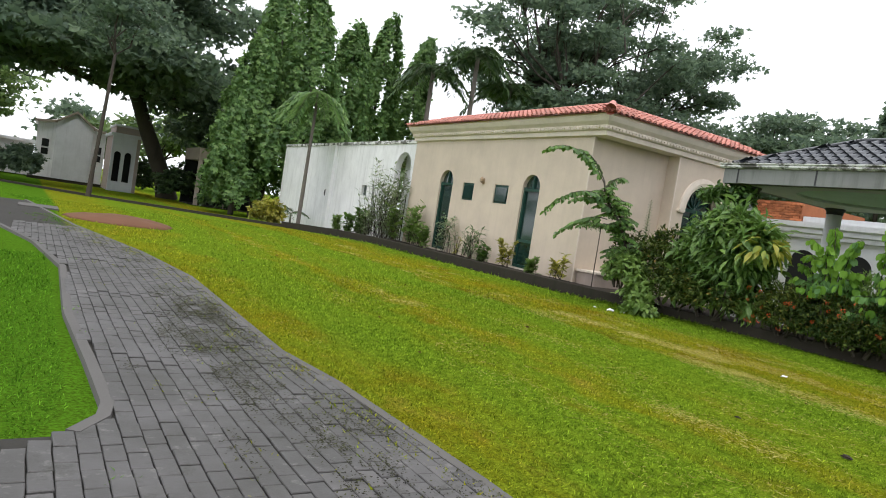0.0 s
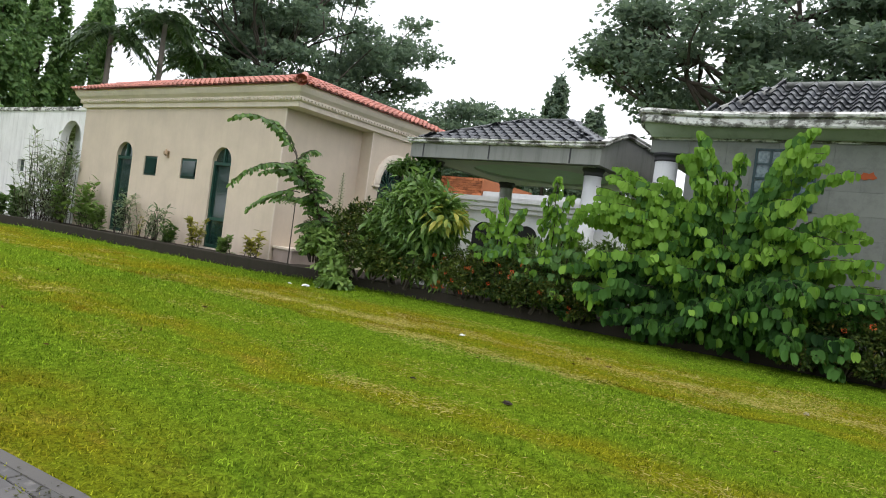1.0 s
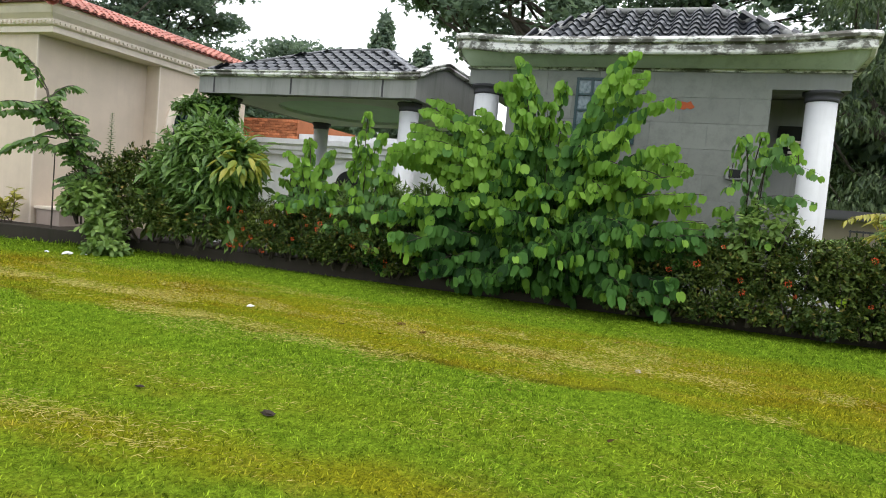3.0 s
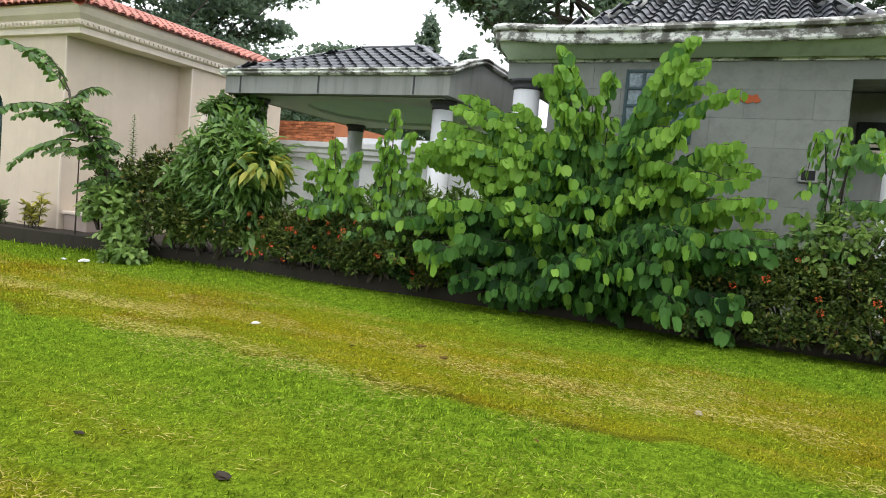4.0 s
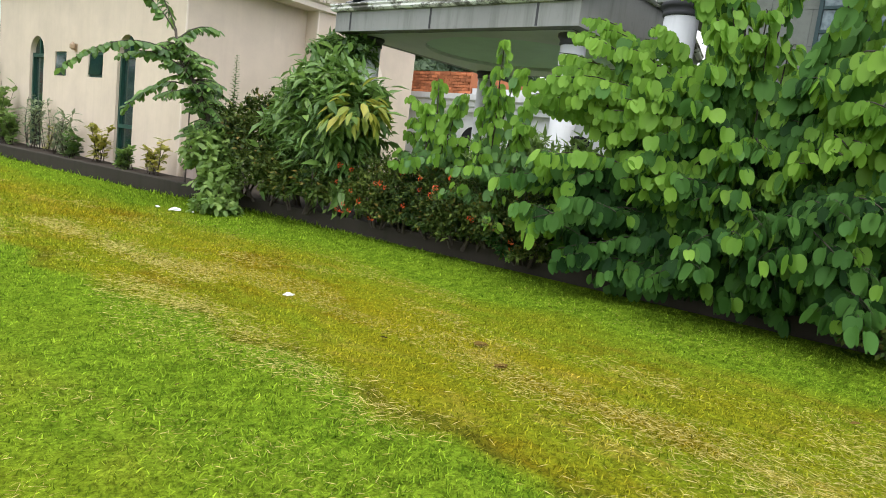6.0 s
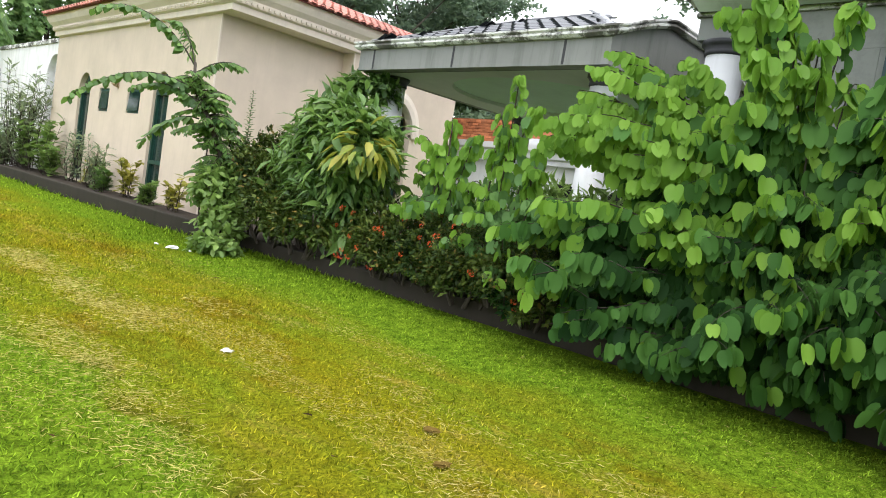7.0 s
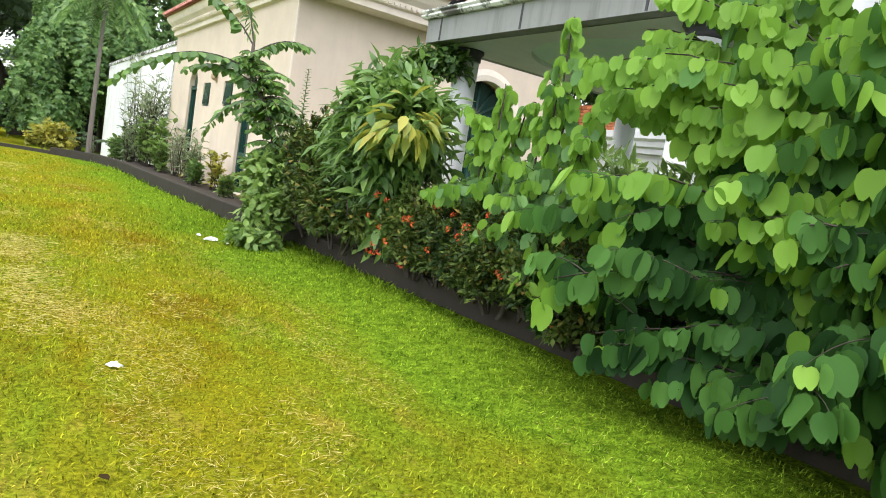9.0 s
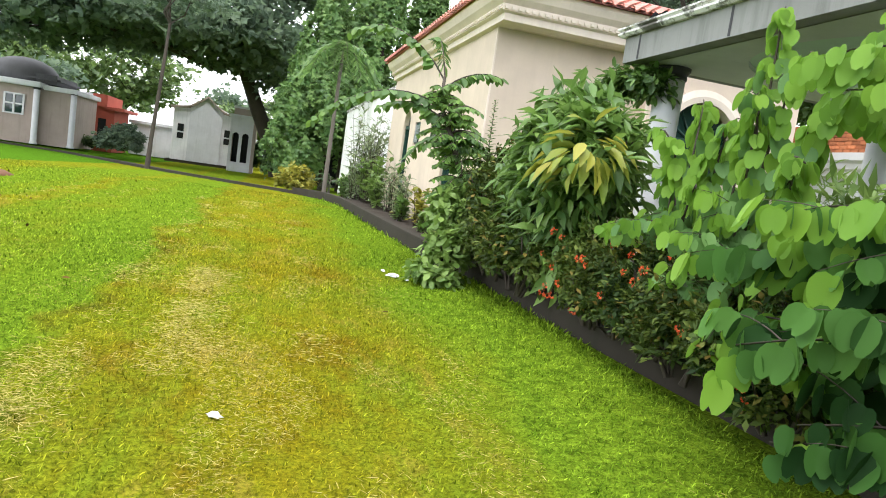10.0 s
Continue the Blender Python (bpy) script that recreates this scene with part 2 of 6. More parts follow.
M_lamp = material("brass_wall_lamp", (0.35, 0.25, 0.16), 0.4, 0.5)

# Dark, mid and pale leaf sets; the steps also carry painted shade and light.
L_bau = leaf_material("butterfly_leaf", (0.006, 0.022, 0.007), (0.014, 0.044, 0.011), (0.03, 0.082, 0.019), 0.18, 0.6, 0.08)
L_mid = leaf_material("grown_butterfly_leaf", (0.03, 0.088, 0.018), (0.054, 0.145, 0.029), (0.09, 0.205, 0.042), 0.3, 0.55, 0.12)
L_young = leaf_material("young_lit_butterfly_leaf", (0.095, 0.215, 0.022), (0.15, 0.31, 0.038), (0.23, 0.41, 0.055), 0.45, 0.5, 0.2)
L_sap = leaf_material("pale_sapling_leaf", (0.05, 0.125, 0.035), (0.09, 0.2, 0.055), (0.16, 0.3, 0.09), 0.35, 0.5, 0.2)
L_mango = leaf_material("glossy_broad_leaf", (0.04, 0.1, 0.022), (0.1, 0.205, 0.042), (0.19, 0.31, 0.07), 0.35, 0.4, 0.4)
L_bush = leaf_material("broad_bush_leaf", (0.028, 0.075, 0.02), (0.065, 0.15, 0.032), (0.16, 0.27, 0.06), 0.35, 0.4, 0.4)
L_pale = leaf_material("pale_weed_leaf", (0.07, 0.14, 0.03), (0.13, 0.23, 0.05), (0.22, 0.33, 0.08), 0.38)
L_yellow = leaf_material("yellowing_leaf", (0.13, 0.22, 0.03), (0.25, 0.3, 0.04), (0.38, 0.36, 0.06), 0.4)
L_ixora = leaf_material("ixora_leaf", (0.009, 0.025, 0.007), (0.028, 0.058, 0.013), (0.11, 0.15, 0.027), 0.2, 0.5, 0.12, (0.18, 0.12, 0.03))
L_flower = leaf_material("ixora_flower", (0.45, 0.03, 0.012), (0.68, 0.07, 0.02), (0.8, 0.16, 0.05), 0.25)
L_yflower = leaf_material("yellow_flower", (0.7, 0.55, 0.01), (0.8, 0.65, 0.02), (0.85, 0.7, 0.05), 0.3)
L_cassia = leaf_material("pinnate_leaf", (0.035, 0.085, 0.03), (0.075, 0.16, 0.04), (0.17, 0.3, 0.06), 0.35)
L_olive = leaf_material("grey_green_lance_leaf", (0.1, 0.15, 0.085), (0.19, 0.25, 0.13), (0.3, 0.36, 0.19), 0.35)
L_croton = leaf_material("yellow_green_croton_leaf", (0.12, 0.16, 0.03), (0.26, 0.27, 0.04), (0.42, 0.38, 0.06), 0.35)
# Lifted and blued: the haze of distance is put into this leaf colour.
L_rain = leaf_material("hazy_rain_tree_leaf", (0.055, 0.092, 0.072), (0.105, 0.16, 0.115), (0.18, 0.25, 0.15), 0.5, 0.5, 0.25)
L_ashoka = leaf_material("weeping_tree_leaf", (0.05, 0.115, 0.04), (0.1, 0.205, 0.06), (0.19, 0.31, 0.09), 0.45)
L_bamboo = leaf_material("feathery_leaf", (0.03, 0.055, 0.028), (0.06, 0.1, 0.045), (0.12, 0.17, 0.065), 0.3)
L_palm = leaf_material("palm_leaf", (0.02, 0.05, 0.025), (0.045, 0.09, 0.035), (0.09, 0.15, 0.05), 0.25)
L_far = leaf_material("far_tree_leaf", (0.04, 0.08, 0.03), (0.09, 0.16, 0.05), (0.17, 0.25, 0.07), 0.3)


# ---------- mesh helpers ----------
def link_mesh(name, verts, faces, mat, parent=None, label="", smooth=False):
    me = bpy.data.meshes.new(name)
    me.from_pydata(verts, [], faces)
    me.materials.append(mat)
    if smooth:
        me.polygons.foreach_set("use_smooth", [True] * len(me.polygons))
    me.update()
    ob = new(name, me)
    if parent:
        ob.parent = parent
    if label:
        ob["label"] = label
    return ob


def part(name, bm, mat, parent=None, label="", smooth=False):
    me = bpy.data.meshes.new(name)
    bmesh.ops.recalc_face_normals(bm, faces=bm.faces[:])
    bm.to_mesh(me)
    bm.free()
    me.materials.append(mat)
    if smooth:
        me.polygons.foreach_set("use_smooth", [True] * len(me.polygons))
    ob = new(name, me)
    if parent:
        ob.parent = parent
    if label:
        ob["label"] = label
    return ob


def thing(name, label, category, group="", kind="", at=(0, 0, 0)):
    e = new(name)
    e.empty_display_size = 0.2
    return tagged(e, label, category, group, kind)


def add_box(bm, x0, x1, y0, y1, z0, z1, bev=0.0):
    r = bmesh.ops.create_cube(bm, size=1.0, matrix=Matrix.LocRotScale(((x0 + x1) / 2, (y0 + y1) / 2, (z0 + z1) / 2), None, (abs(x1 - x0), abs(y1 - y0), abs(z1 - z0))))
    if bev:
        edges = {e for v in r["verts"] for e in v.link_edges}
        bmesh.ops.bevel(bm, geom=list(edges), offset=bev, segments=2, affect="EDGES")
    return bm


def box(x0, x1, y0, y1, z0, z1, bev=0.0):
    return add_box(bmesh.new(), x0, x1, y0, y1, z0, z1, bev)


def lathe(profile, seg=24, at=(0, 0, 0)):
    """A turned solid from (radius, height) pairs."""
    bm = bmesh.new()
    rings = []
    for r, z in profile:
        rings.append([bm.verts.new((at[0] + r * math.cos(2 * math.pi * i / seg), at[1] + r * math.sin(2 * math.pi * i / seg), at[2] + z)) for i in range(seg)])
    for a, b in zip(rings, rings[1:]):
        for i in range(seg):
            bm.faces.new((a[i], a[(i + 1) % seg], b[(i + 1) % seg], b[i]))
    bm.faces.new(rings[0][::-1])
    bm.faces.new(rings[-1])
    return bm


def sweep(points, section, closed=False):
    """A section of (out, up) pairs carried along points (x, y, z), out to the right of travel."""
    bm = bmesh.new()
    rings = []
    n = len(points)
    for i, p in enumerate(points):
        a = Vector(points[i - 1] if i or closed else points[0])
        b = Vector(points[(i + 1) % n] if i < n - 1 or closed else points[-1])
        p = Vector(p)
        d0, d1 = (p - a), (b - p)
        d0.z = d1.z = 0
        if d0.length < 1e-6:
            d0 = d1
        if d1.length < 1e-6:
            d1 = d0
        d0.normalize(), d1.normalize()
        n0, n1 = Vector((d0.y, -d0.x, 0)), Vector((d1.y, -d1.x, 0))
        mid = (n0 + n1).normalized()
        k = 1 / max(0.4, mid.dot(n0))
        rings.append([bm.verts.new(p + mid * (o * k) + Vector((0, 0, u))) for o, u in section])
    m = len(section)
    pairs = list(zip(rings, rings[1:])) + ([(rings[-1], rings[0])] if closed else [])
    for a, b in pairs:
        for i in range(m):
            bm.faces.new((a[i], a[(i + 1) % m], b[(i + 1) % m], b[i]))
    if not closed:
        bm.faces.new(rings[0])
        bm.faces.new(rings[-1][::-1])
    return bm


def prism(outline, axis, d0, d1):
    """A flat outline of (u, z) pairs, thickened from d0 to d1 along axis 'x' or 'y'."""
    bm = bmesh.new()
    at = (lambda u, z, d: (d, u, z)) if axis == "x" else (lambda u, z, d: (u, d, z))
    a = [bm.verts.new(at(u, z, d0)) for u, z in outline]
    b = [bm.verts.new(at(u, z, d1)) for u, z in outline]
    bm.faces.new(a)
    bm.faces.new(b[::-1])
    for i in range(len(a)):
        j = (i + 1) % len(a)
        bm.faces.new((a[i], b[i], b[j], a[j]))
    return bm


def arch_outline(c, half, z0, spring, seg=14):
    return [(c - half, z0), (c + half, z0)] + [(c + half * math.cos(math.pi * i / seg), spring + half * math.sin(math.pi * i / seg)) for i in range(seg + 1)]


def tube_mesh(name, paths, mat, parent=None, seg=6, label=""):
    """Tapered tubes: each path is a list of (x, y, z, radius)."""
    verts, faces = [], []
    for path in paths:
        base = len(verts)
        for i, (x, y, z, r) in enumerate(path):
            a = Vector(path[max(0, i - 1)][:3])
            b = Vector(path[min(len(path) - 1, i + 1)][:3])
            d = (b - a).normalized() if (b - a).length > 1e-6 else Vector((0, 0, 1))
            u = d.orthogonal().normalized()
            v = d.cross(u)
            for k in range(seg):
                an = 2 * math.pi * k / seg
                verts.append(Vector((x, y, z)) + (u * math.cos(an) + v * math.sin(an)) * r)
        for i in range(len(path) - 1):
            for k in range(seg):
                a, b = base + i * seg + k, base + i * seg + (k + 1) % seg
                faces.append((a, b, b + seg, a + seg))
        faces.append(tuple(base + (len(path) - 1) * seg + k for k in range(seg)))
    return link_mesh(name, verts, faces, mat, parent, label, smooth=True)


# leaf outlines: x across, y along, z up; the stalk at the origin
LEAF = {
    "oval": ([(0, 0, 0), (-0.28, 0.35, 0.05), (-0.22, 0.75, 0.03), (0, 1, -0.06), (0.22, 0.75, 0.03), (0.28, 0.35, 0.05), (0, 0.5, -0.03)], [(0, 6, 1), (1, 6, 2), (2, 6, 3), (3, 6, 4), (4, 6, 5), (5, 6, 0)]),
    "lance": ([(0, 0, 0), (-0.13, 0.4, 0.03), (0, 0.45, -0.02), (0.13, 0.4, 0.03), (0, 1, -0.15)], [(0, 2, 1), (0, 3, 2), (1, 2, 4), (2, 3, 4)]),
    "clump": ([(0, 0, 0), (-0.3, 0.45, 0.1), (0.25, 0.5, -0.05), (0, 1, -0.1), (0.5, 0.15, 0.2), (0.75, 0.6, 0.05), (-0.55, 0.1, -0.1), (-0.7, 0.65, 0.1)], [(0, 2, 3, 1), (0, 4, 5, 2), (0, 1, 7, 6)]),
    "round": ([(0, 0, 0), (-0.17, -0.06, 0.07), (-0.35, 0.04, 0.14), (-0.46, 0.25, 0.19), (-0.47, 0.5, 0.18), (-0.4, 0.75, 0.14), (-0.27, 0.96, 0.08), (-0.13, 0.99, 0.03), (0, 0.8, -0.02), (0.13, 0.99, 0.03), (0.27, 0.96, 0.08), (0.4, 0.75, 0.14), (0.47, 0.5, 0.18), (0.46, 0.25, 0.19), (0.35, 0.04, 0.14), (0.17, -0.06, 0.07), (0, 0.42, -0.05)], [(16, i, i + 1) for i in range(15)] + [(16, 15, 0)]),
    "mango": ([(0, 0, 0), (-0.13, 0.25, 0.05), (-0.16, 0.55, 0.04), (0, 1, -0.16), (0.16, 0.55, 0.04), (0.13, 0.25, 0.05), (0, 0.45, -0.02)], [(0, 6, 1), (1, 6, 2), (2, 6, 3), (3, 6, 4), (4, 6, 5), (5, 6, 0)]),
    "straw": ([(-0.02, 0, 0), (0.02, 0, 0), (0.016, 0.6, 0.05), (0, 1, 0)], [(0, 1, 2, 3)]),
    "small": ([(0, 0, 0), (-0.26, 0.5, 0.06), (0, 1, -0.08), (0.26, 0.5, 0.06)], [(0, 3, 2, 1)]),
}


def leaves(name, shape, pos, along, up, size, mat, parent=None, label="", smooth=False):
    """One mesh of many leaves: stalk places, directions along the blade, blade normals, lengths."""
    tv, tf = LEAF[shape]
    tv = np.array(tv, float)
    pos, along, up, size = (np.asarray(a, float) for a in (pos, along, up, size))
    y = along / np.maximum(1e-6, np.linalg.norm(along, axis=1))[:, None]
    x = np.cross(y, up)
    x /= np.maximum(1e-6, np.linalg.norm(x, axis=1))[:, None]
    z = np.cross(x, y)
    v = pos[:, None] + size[:, None, None] * (tv[None, :, 0:1] * x[:, None] + tv[None, :, 1:2] * y[:, None] + tv[None, :, 2:3] * z[:, None])
    n, k = len(pos), len(tv)
    me = bpy.data.meshes.new(name)
    loops = np.concatenate([np.array(f) for f in tf])
    totals = np.array([len(f) for f in tf])
    allloops = (loops[None] + (np.arange(n) * k)[:, None]).ravel()
    alltot = np.tile(totals, n)
    me.vertices.add(n * k)
    me.vertices.foreach_set("co", v.ravel())
    me.loops.add(len(allloops))
    me.loops.foreach_set("vertex_index", allloops.astype(np.int32))
    me.polygons.add(len(alltot))
    me.polygons.foreach_set("loop_start", np.concatenate([[0], np.cumsum(alltot)[:-1]]).astype(np.int32))
    if smooth:
        me.polygons.foreach_set("use_smooth", np.ones(len(alltot), bool))
    me.update(calc_edges=True)
    me.materials.append(mat)
    ob = new(name, me)
    if parent:
        ob.parent = parent
    if label:
        ob["label"] = label
    return ob


def unit(rng, n):
    d = rng.normal(size=(n, 3))
    return d / np.linalg.norm(d, axis=1)[:, None]


def ground(x, y):
    r = min(1.0, max(0.0, (x - 11.2) / 1.5)) * min(1.0, max(0.0, (14.0 - y) / 4.0))
    z = -0.12 + 0.07 * r * r * (3 - 2 * r)
    if y > 25:
        z -= 0.5 * min(1.0, (y - 25) / 20)
    if y > 45:
        z -= 0.4 * min(1.0, (y - 45) / 35)
    return z


# ---------- ground ----------
def ground_sheet():
    xs = sorted(set([-400, -200, -100, -60, -40, -25, -15, -10] + [i * 0.5 for i in range(-14, 27)] + [14, 16, 20, 25, 30, 40, 60, 100, 200, 400]))
    ys = sorted(set([-400, -200, -100, -50, -20, -10] + [i * 1.0 for i in range(-8, 50)] + [52, 56, 60, 66, 72, 80, 90, 110, 150, 250, 400]))
    verts = [(x, y, ground(x, y) + (0.012 * noise.noise((x * 0.7, y * 0.7, 0)) if -7 < x < 12 else 0)) for y in ys for x in xs]
    nx = len(xs)
    faces = [(j * nx + i, j * nx + i + 1, (j + 1) * nx + i + 1, (j + 1) * nx + i) for j in range(len(ys) - 1) for i in range(nx - 1)]
    ob = link_mesh("ground", verts, faces, M_lawn, smooth=True)
    tagged(ob, "mown green lawn with straw-yellow worn bands", "lawn", kind="structure")


ground_sheet()


def path_edges(y):
    """Left and right edge of the paved path at y."""
    right = float(np.interp(y, (3, 5, 6, 10.5, 13.2, 17.5, 24, 30), (2.5, 2.4, 2.25, 2.3, 1.97, 1.07, 0.2, -0.8)))
    if y < 3.84:
        left = -3.5
    elif y < 4.5:
        left = 0.05 + 0.62 * math.sqrt(max(0.0, 1 - ((4.5 - y) / 0.66) ** 2))
    else:
        left = float(np.interp(y, (4.5, 5.5, 7.3, 10.5, 13.3, 15.7, 19, 24, 30), (0.67, 0.64, 0.56, 0.62, 0.29, -0.28, -1.2, -2.4, -3.6)))
    return left, right


PATH_YS = [-3 + 0.25 * i for i in range(112)]
bm = bmesh.new()
rows_ = []
for y in PATH_YS:
    a, b = path_edges(y)
    rows_.append([bm.verts.new((a + (b - a) * k / 4, y, ground(a + (b - a) * k / 4, y) + 0.016)) for k in range(5)])
for r0, r1 in zip(rows_, rows_[1:]):
    for k in range(4):
        bm.faces.new((r0[k], r0[k + 1], r1[k + 1], r1[k]))
path = tagged(part("pavement", bm, M_joint), "weathered grey interlocking paver path with weedy joints", "path", kind="structure")
# edging strips of cement along both sides
for nm, side in (("edging", 0), ("edging", 1)):
    pts = [(path_edges(y)[side], y, ground(path_edges(y)[side], y)) for y in PATH_YS if (y > 3.95 or side)]
    part(nm, sweep(pts, [(-0.05, 0.0), (0.05, 0.0), (0.04, 0.046), (-0.04, 0.046)]), M_edge, path)

# ---------- low planter wall and soil bed ----------
WALL_YS = (-14, 5, 9, 15, 20, 25, 29, 31.5, 33.2)
WALL_XS = (13.3, 13.12, 12.9, 12.66, 12.5, 12.4, 12.18, 11.7, 11.1)


def wall_x(y):
    """Centre line of the low wall at y."""
    return float(np.interp(y, WALL_YS, WALL_XS))


wall_pts = [(x, y, -0.08 if y < 27 else -0.08 - 0.036 * (y - 27)) for x, y in zip(WALL_XS, WALL_YS)]
bm = sweep(wall_pts, [(-0.08, -0.15), (0.09, -0.15), (0.09, 0.25), (0.075, 0.265), (-0.065, 0.265), (-0.08, 0.25)])
tagged(part("planter_wall", bm, M_kerb), "low dark damp concrete planter wall along the lawn", "low wall", kind="structure")
bm = bmesh.new()
sv = []
for j in range(96):
    y = -14 + j * 0.5
    sv.append([bm.verts.new((wall_x(y) - 0.04 + k * 1.5, y, (0.13 if y < 26 else 0.13 - 0.45 * (y - 26) / 8) + 0.04 * noise.noise((k * 1.3, y, 3)))) for k in range(3)])
for a, b in zip(sv, sv[1:]):
    for k in range(2):
        bm.faces.new((a[k], a[k + 1], b[k + 1], b[k]))
tagged(part("planter_soil", bm, M_soil), "dark damp soil of the planting bed", "soil", kind="structure")

# kerb between the lawn and the far road
kp = [(11.1, 33.2), (8.5, 37.0), (6.0, 40.8), (3.4, 44.6), (0.0, 49.5), (-4.0, 55.0), (-12.0, 60.0), (-30, 66)]
bm = sweep([(x, y, ground(x, y)) for x, y in kp], [(-0.1, -0.1), (0.15, -0.1), (0.15, 0.14), (-0.1, 0.14)])
tagged(part("kerb", bm, M_kerb), "dark wet concrete kerb at the lawn's far edge", "kerb", kind="structure")
bm = bmesh.new()
lanes = [[bm.verts.new((x + ox, y + oy, ground(x + ox, y + oy) + 0.012)) for ox, oy in ((0.15, 0.1), (2.4, 1.5))] for x, y in kp]
for a, b in zip(lanes, lanes[1:]):
    bm.faces.new((a[0], a[1], b[1], b[0]))
tagged(part("road", bm, M_kerb), "narrow dark wet asphalt lane beyond the lawn", "road", kind="structure")


# ---------- roof tiles ----------
def tile_mesh(name, w, l, h, mat):
    """One barrel-and-pan clay tile: w across, l up the slope."""
    prof = [(-0.5, 0.012), (-0.33, -0.012), (-0.17, 0.01), (0.0, h * 0.75), (0.14, h), (0.3, h * 0.8), (0.5, 0.03)]
    verts, faces = [], []
    for y0, lift in ((-0.06 * l, 0.035), (l, -0.004)):
        verts += [(u * w, y0, z + lift) for u, z in prof]
    verts += [(u * w, -0.06 * l, z + 0.002) for u, z in prof]
    n = len(prof)
    faces = [(i, i + 1, n + i + 1, n + i) for i in range(n - 1)] + [(2 * n + i, 2 * n + i + 1, i + 1, i) for i in range(n - 1)]
    me = bpy.data.meshes.new(name)
    me.from_pydata(verts, [], faces)
    me.materials.append(mat)
    me.update()
    return me


def tile_slope(parent, mesh, w, l, a, b, c, d, limit=400):
    """Lays tiles over the slope with eave from a to b and upper edge from d (above a) to c (above b)."""
    a, b, c, d = (Vector(p) for p in (a, b, c, d))
    u = (b - a).normalized()
    nrm = u.cross(((d + c) / 2 - (a + b) / 2)).normalized()
    if nrm.z < 0:
        nrm = -nrm
    v = nrm.cross(u)
    if v.z < 0:
        v = -v
    length, rise = (b - a).length, (d - a).dot(v)
    rows = max(1, int(round(rise / l)))
    made = 0
    for r in range(rows):
        f = (r + 0.5) / rows
        s0, s1 = (d - a).dot(u) * f, length + (c - b).dot(u) * f
        n = int(length / w) + 1
        for k in range(n):
            s = (k + 0.5) * w
            if s < s0 - 0.35 * w or s > s1 + 0.35 * w or made >= limit:
                continue
            o = new("roof_tile", mesh)
            o.parent = parent
            m = Matrix((u, v, nrm)).transposed().to_4x4()
            o.matrix_local = Matrix.Translation(a + u * s + v * (rise * r / rows)) @ m @ Matrix.Rotation(random.uniform(-0.02, 0.02), 4, "Z")
            made += 1


def slope_face(bm, *pts):
    bm.faces.new([bm.verts.new(p) for p in pts])


# ---------- cream mausoleum with a red tile roof ----------
FX, SY = 13.75, 14.65
cream = thing("cream_mausoleum", "cream rendered flat-roofed mausoleum edged with red clay tiles", "building")


def cut_wall(axis, d0, d1, u0, u1, z0, z1, holes, mat, parent, name="wall", label=""):
    """A wall slab with openings (outlines of (u, z)) cut through."""
    bm = bmesh.new()
    at = (lambda u, z, d: (d, u, z)) if axis == "x" else (lambda u, z, d: (u, d, z))
    loops = [[(u0, z0), (u1, z0), (u1, z1), (u0, z1)]] + holes
    edges = []
    for lp in loops:
        vs = [bm.verts.new(at(u, z, d0)) for u, z in lp]
        edges += [bm.edges.new((vs[i], vs[(i + 1) % len(vs)])) for i in range(len(vs))]
    bmesh.ops.triangle_fill(bm, use_beauty=True, use_dissolve=False, edges=edges)
    r = bmesh.ops.extrude_face_region(bm, geom=bm.faces[:])
    delta = at(0, 0, d1 - d0)
    bmesh.ops.translate(bm, vec=delta, verts=[g for g in r["geom"] if isinstance(g, bmesh.types.BMVert)])
    return part(name, bm, mat, parent, label)


tall = [(17.2, 0.44), (22.45, 0.48)]
small = [(20.5, 21.22), (18.4, 19.2)]
holes = [arch_outline(c, h, 0.18, 2.78) for c, h in tall] + [[(a, 2.18), (b, 2.18), (b, 2.82), (a, 2.82)] for a, b in small]
cut_wall("x", FX, FX + 0.25, SY, 25.3, -0.2, 4.42, holes, M_cream, cream, "wall")
part("wall", box(FX + 0.25, 17.0, SY, SY + 0.25, -0.2, 4.42), M_cream, cream)
part("wall", box(FX + 0.25, 20.6, 25.05, 25.3, -0.2, 4.42), M_cream, cream)
part("wall", box(20.35, 20.6, SY, 25.05, -0.2, 4.42), M_cream, cream)
part("flat_roof", box(FX + 0.6, 20.3, SY + 0.6, 24.8, 4.9, 5.3), M_cream, cream)
# projecting portico with a round-headed arch on the side
PY = 14.2
ac, ah = 18.3, 0.8
cut_wall("y", PY, PY + 0.2, 16.95, 20.6, -0.2, 4.42, [arch_outline(ac, ah, 0.1, 2.85)], M_cream, cream, "portico_wall")
part("portico_return", box(16.95, 17.15, PY + 0.2, SY, -0.2, 4.42), M_cream, cream)
bm = bmesh.new()
seg = 20
ring = []
for i in range(seg + 1):
    t = math.pi * i / seg
    ring.append([bm.verts.new((ac + r * math.cos(t), y, 2.85 + r * math.sin(t))) for r, y in ((ah, PY - 0.0), (ah, PY - 0.07), (ah + 0.12, PY - 0.09), (ah + 0.26, PY - 0.05), (ah + 0.26, PY))])
for a, b in zip(ring, ring[1:]):
    for k in range(4):
        bm.faces.new((a[k], a[k + 1], b[k + 1], b[k]))
part("arch_moulding", bm, M_trim, cream)
part("arch_impost", box(ac - ah - 0.3, ac - ah, PY - 0.08, PY + 0.1, 2.72, 2.85, 0.02), M_trim, cream)
part("arch_impost", box(ac + ah, ac + ah + 0.3, PY - 0.08, PY + 0.1, 2.72, 2.85, 0.02), M_trim, cream)
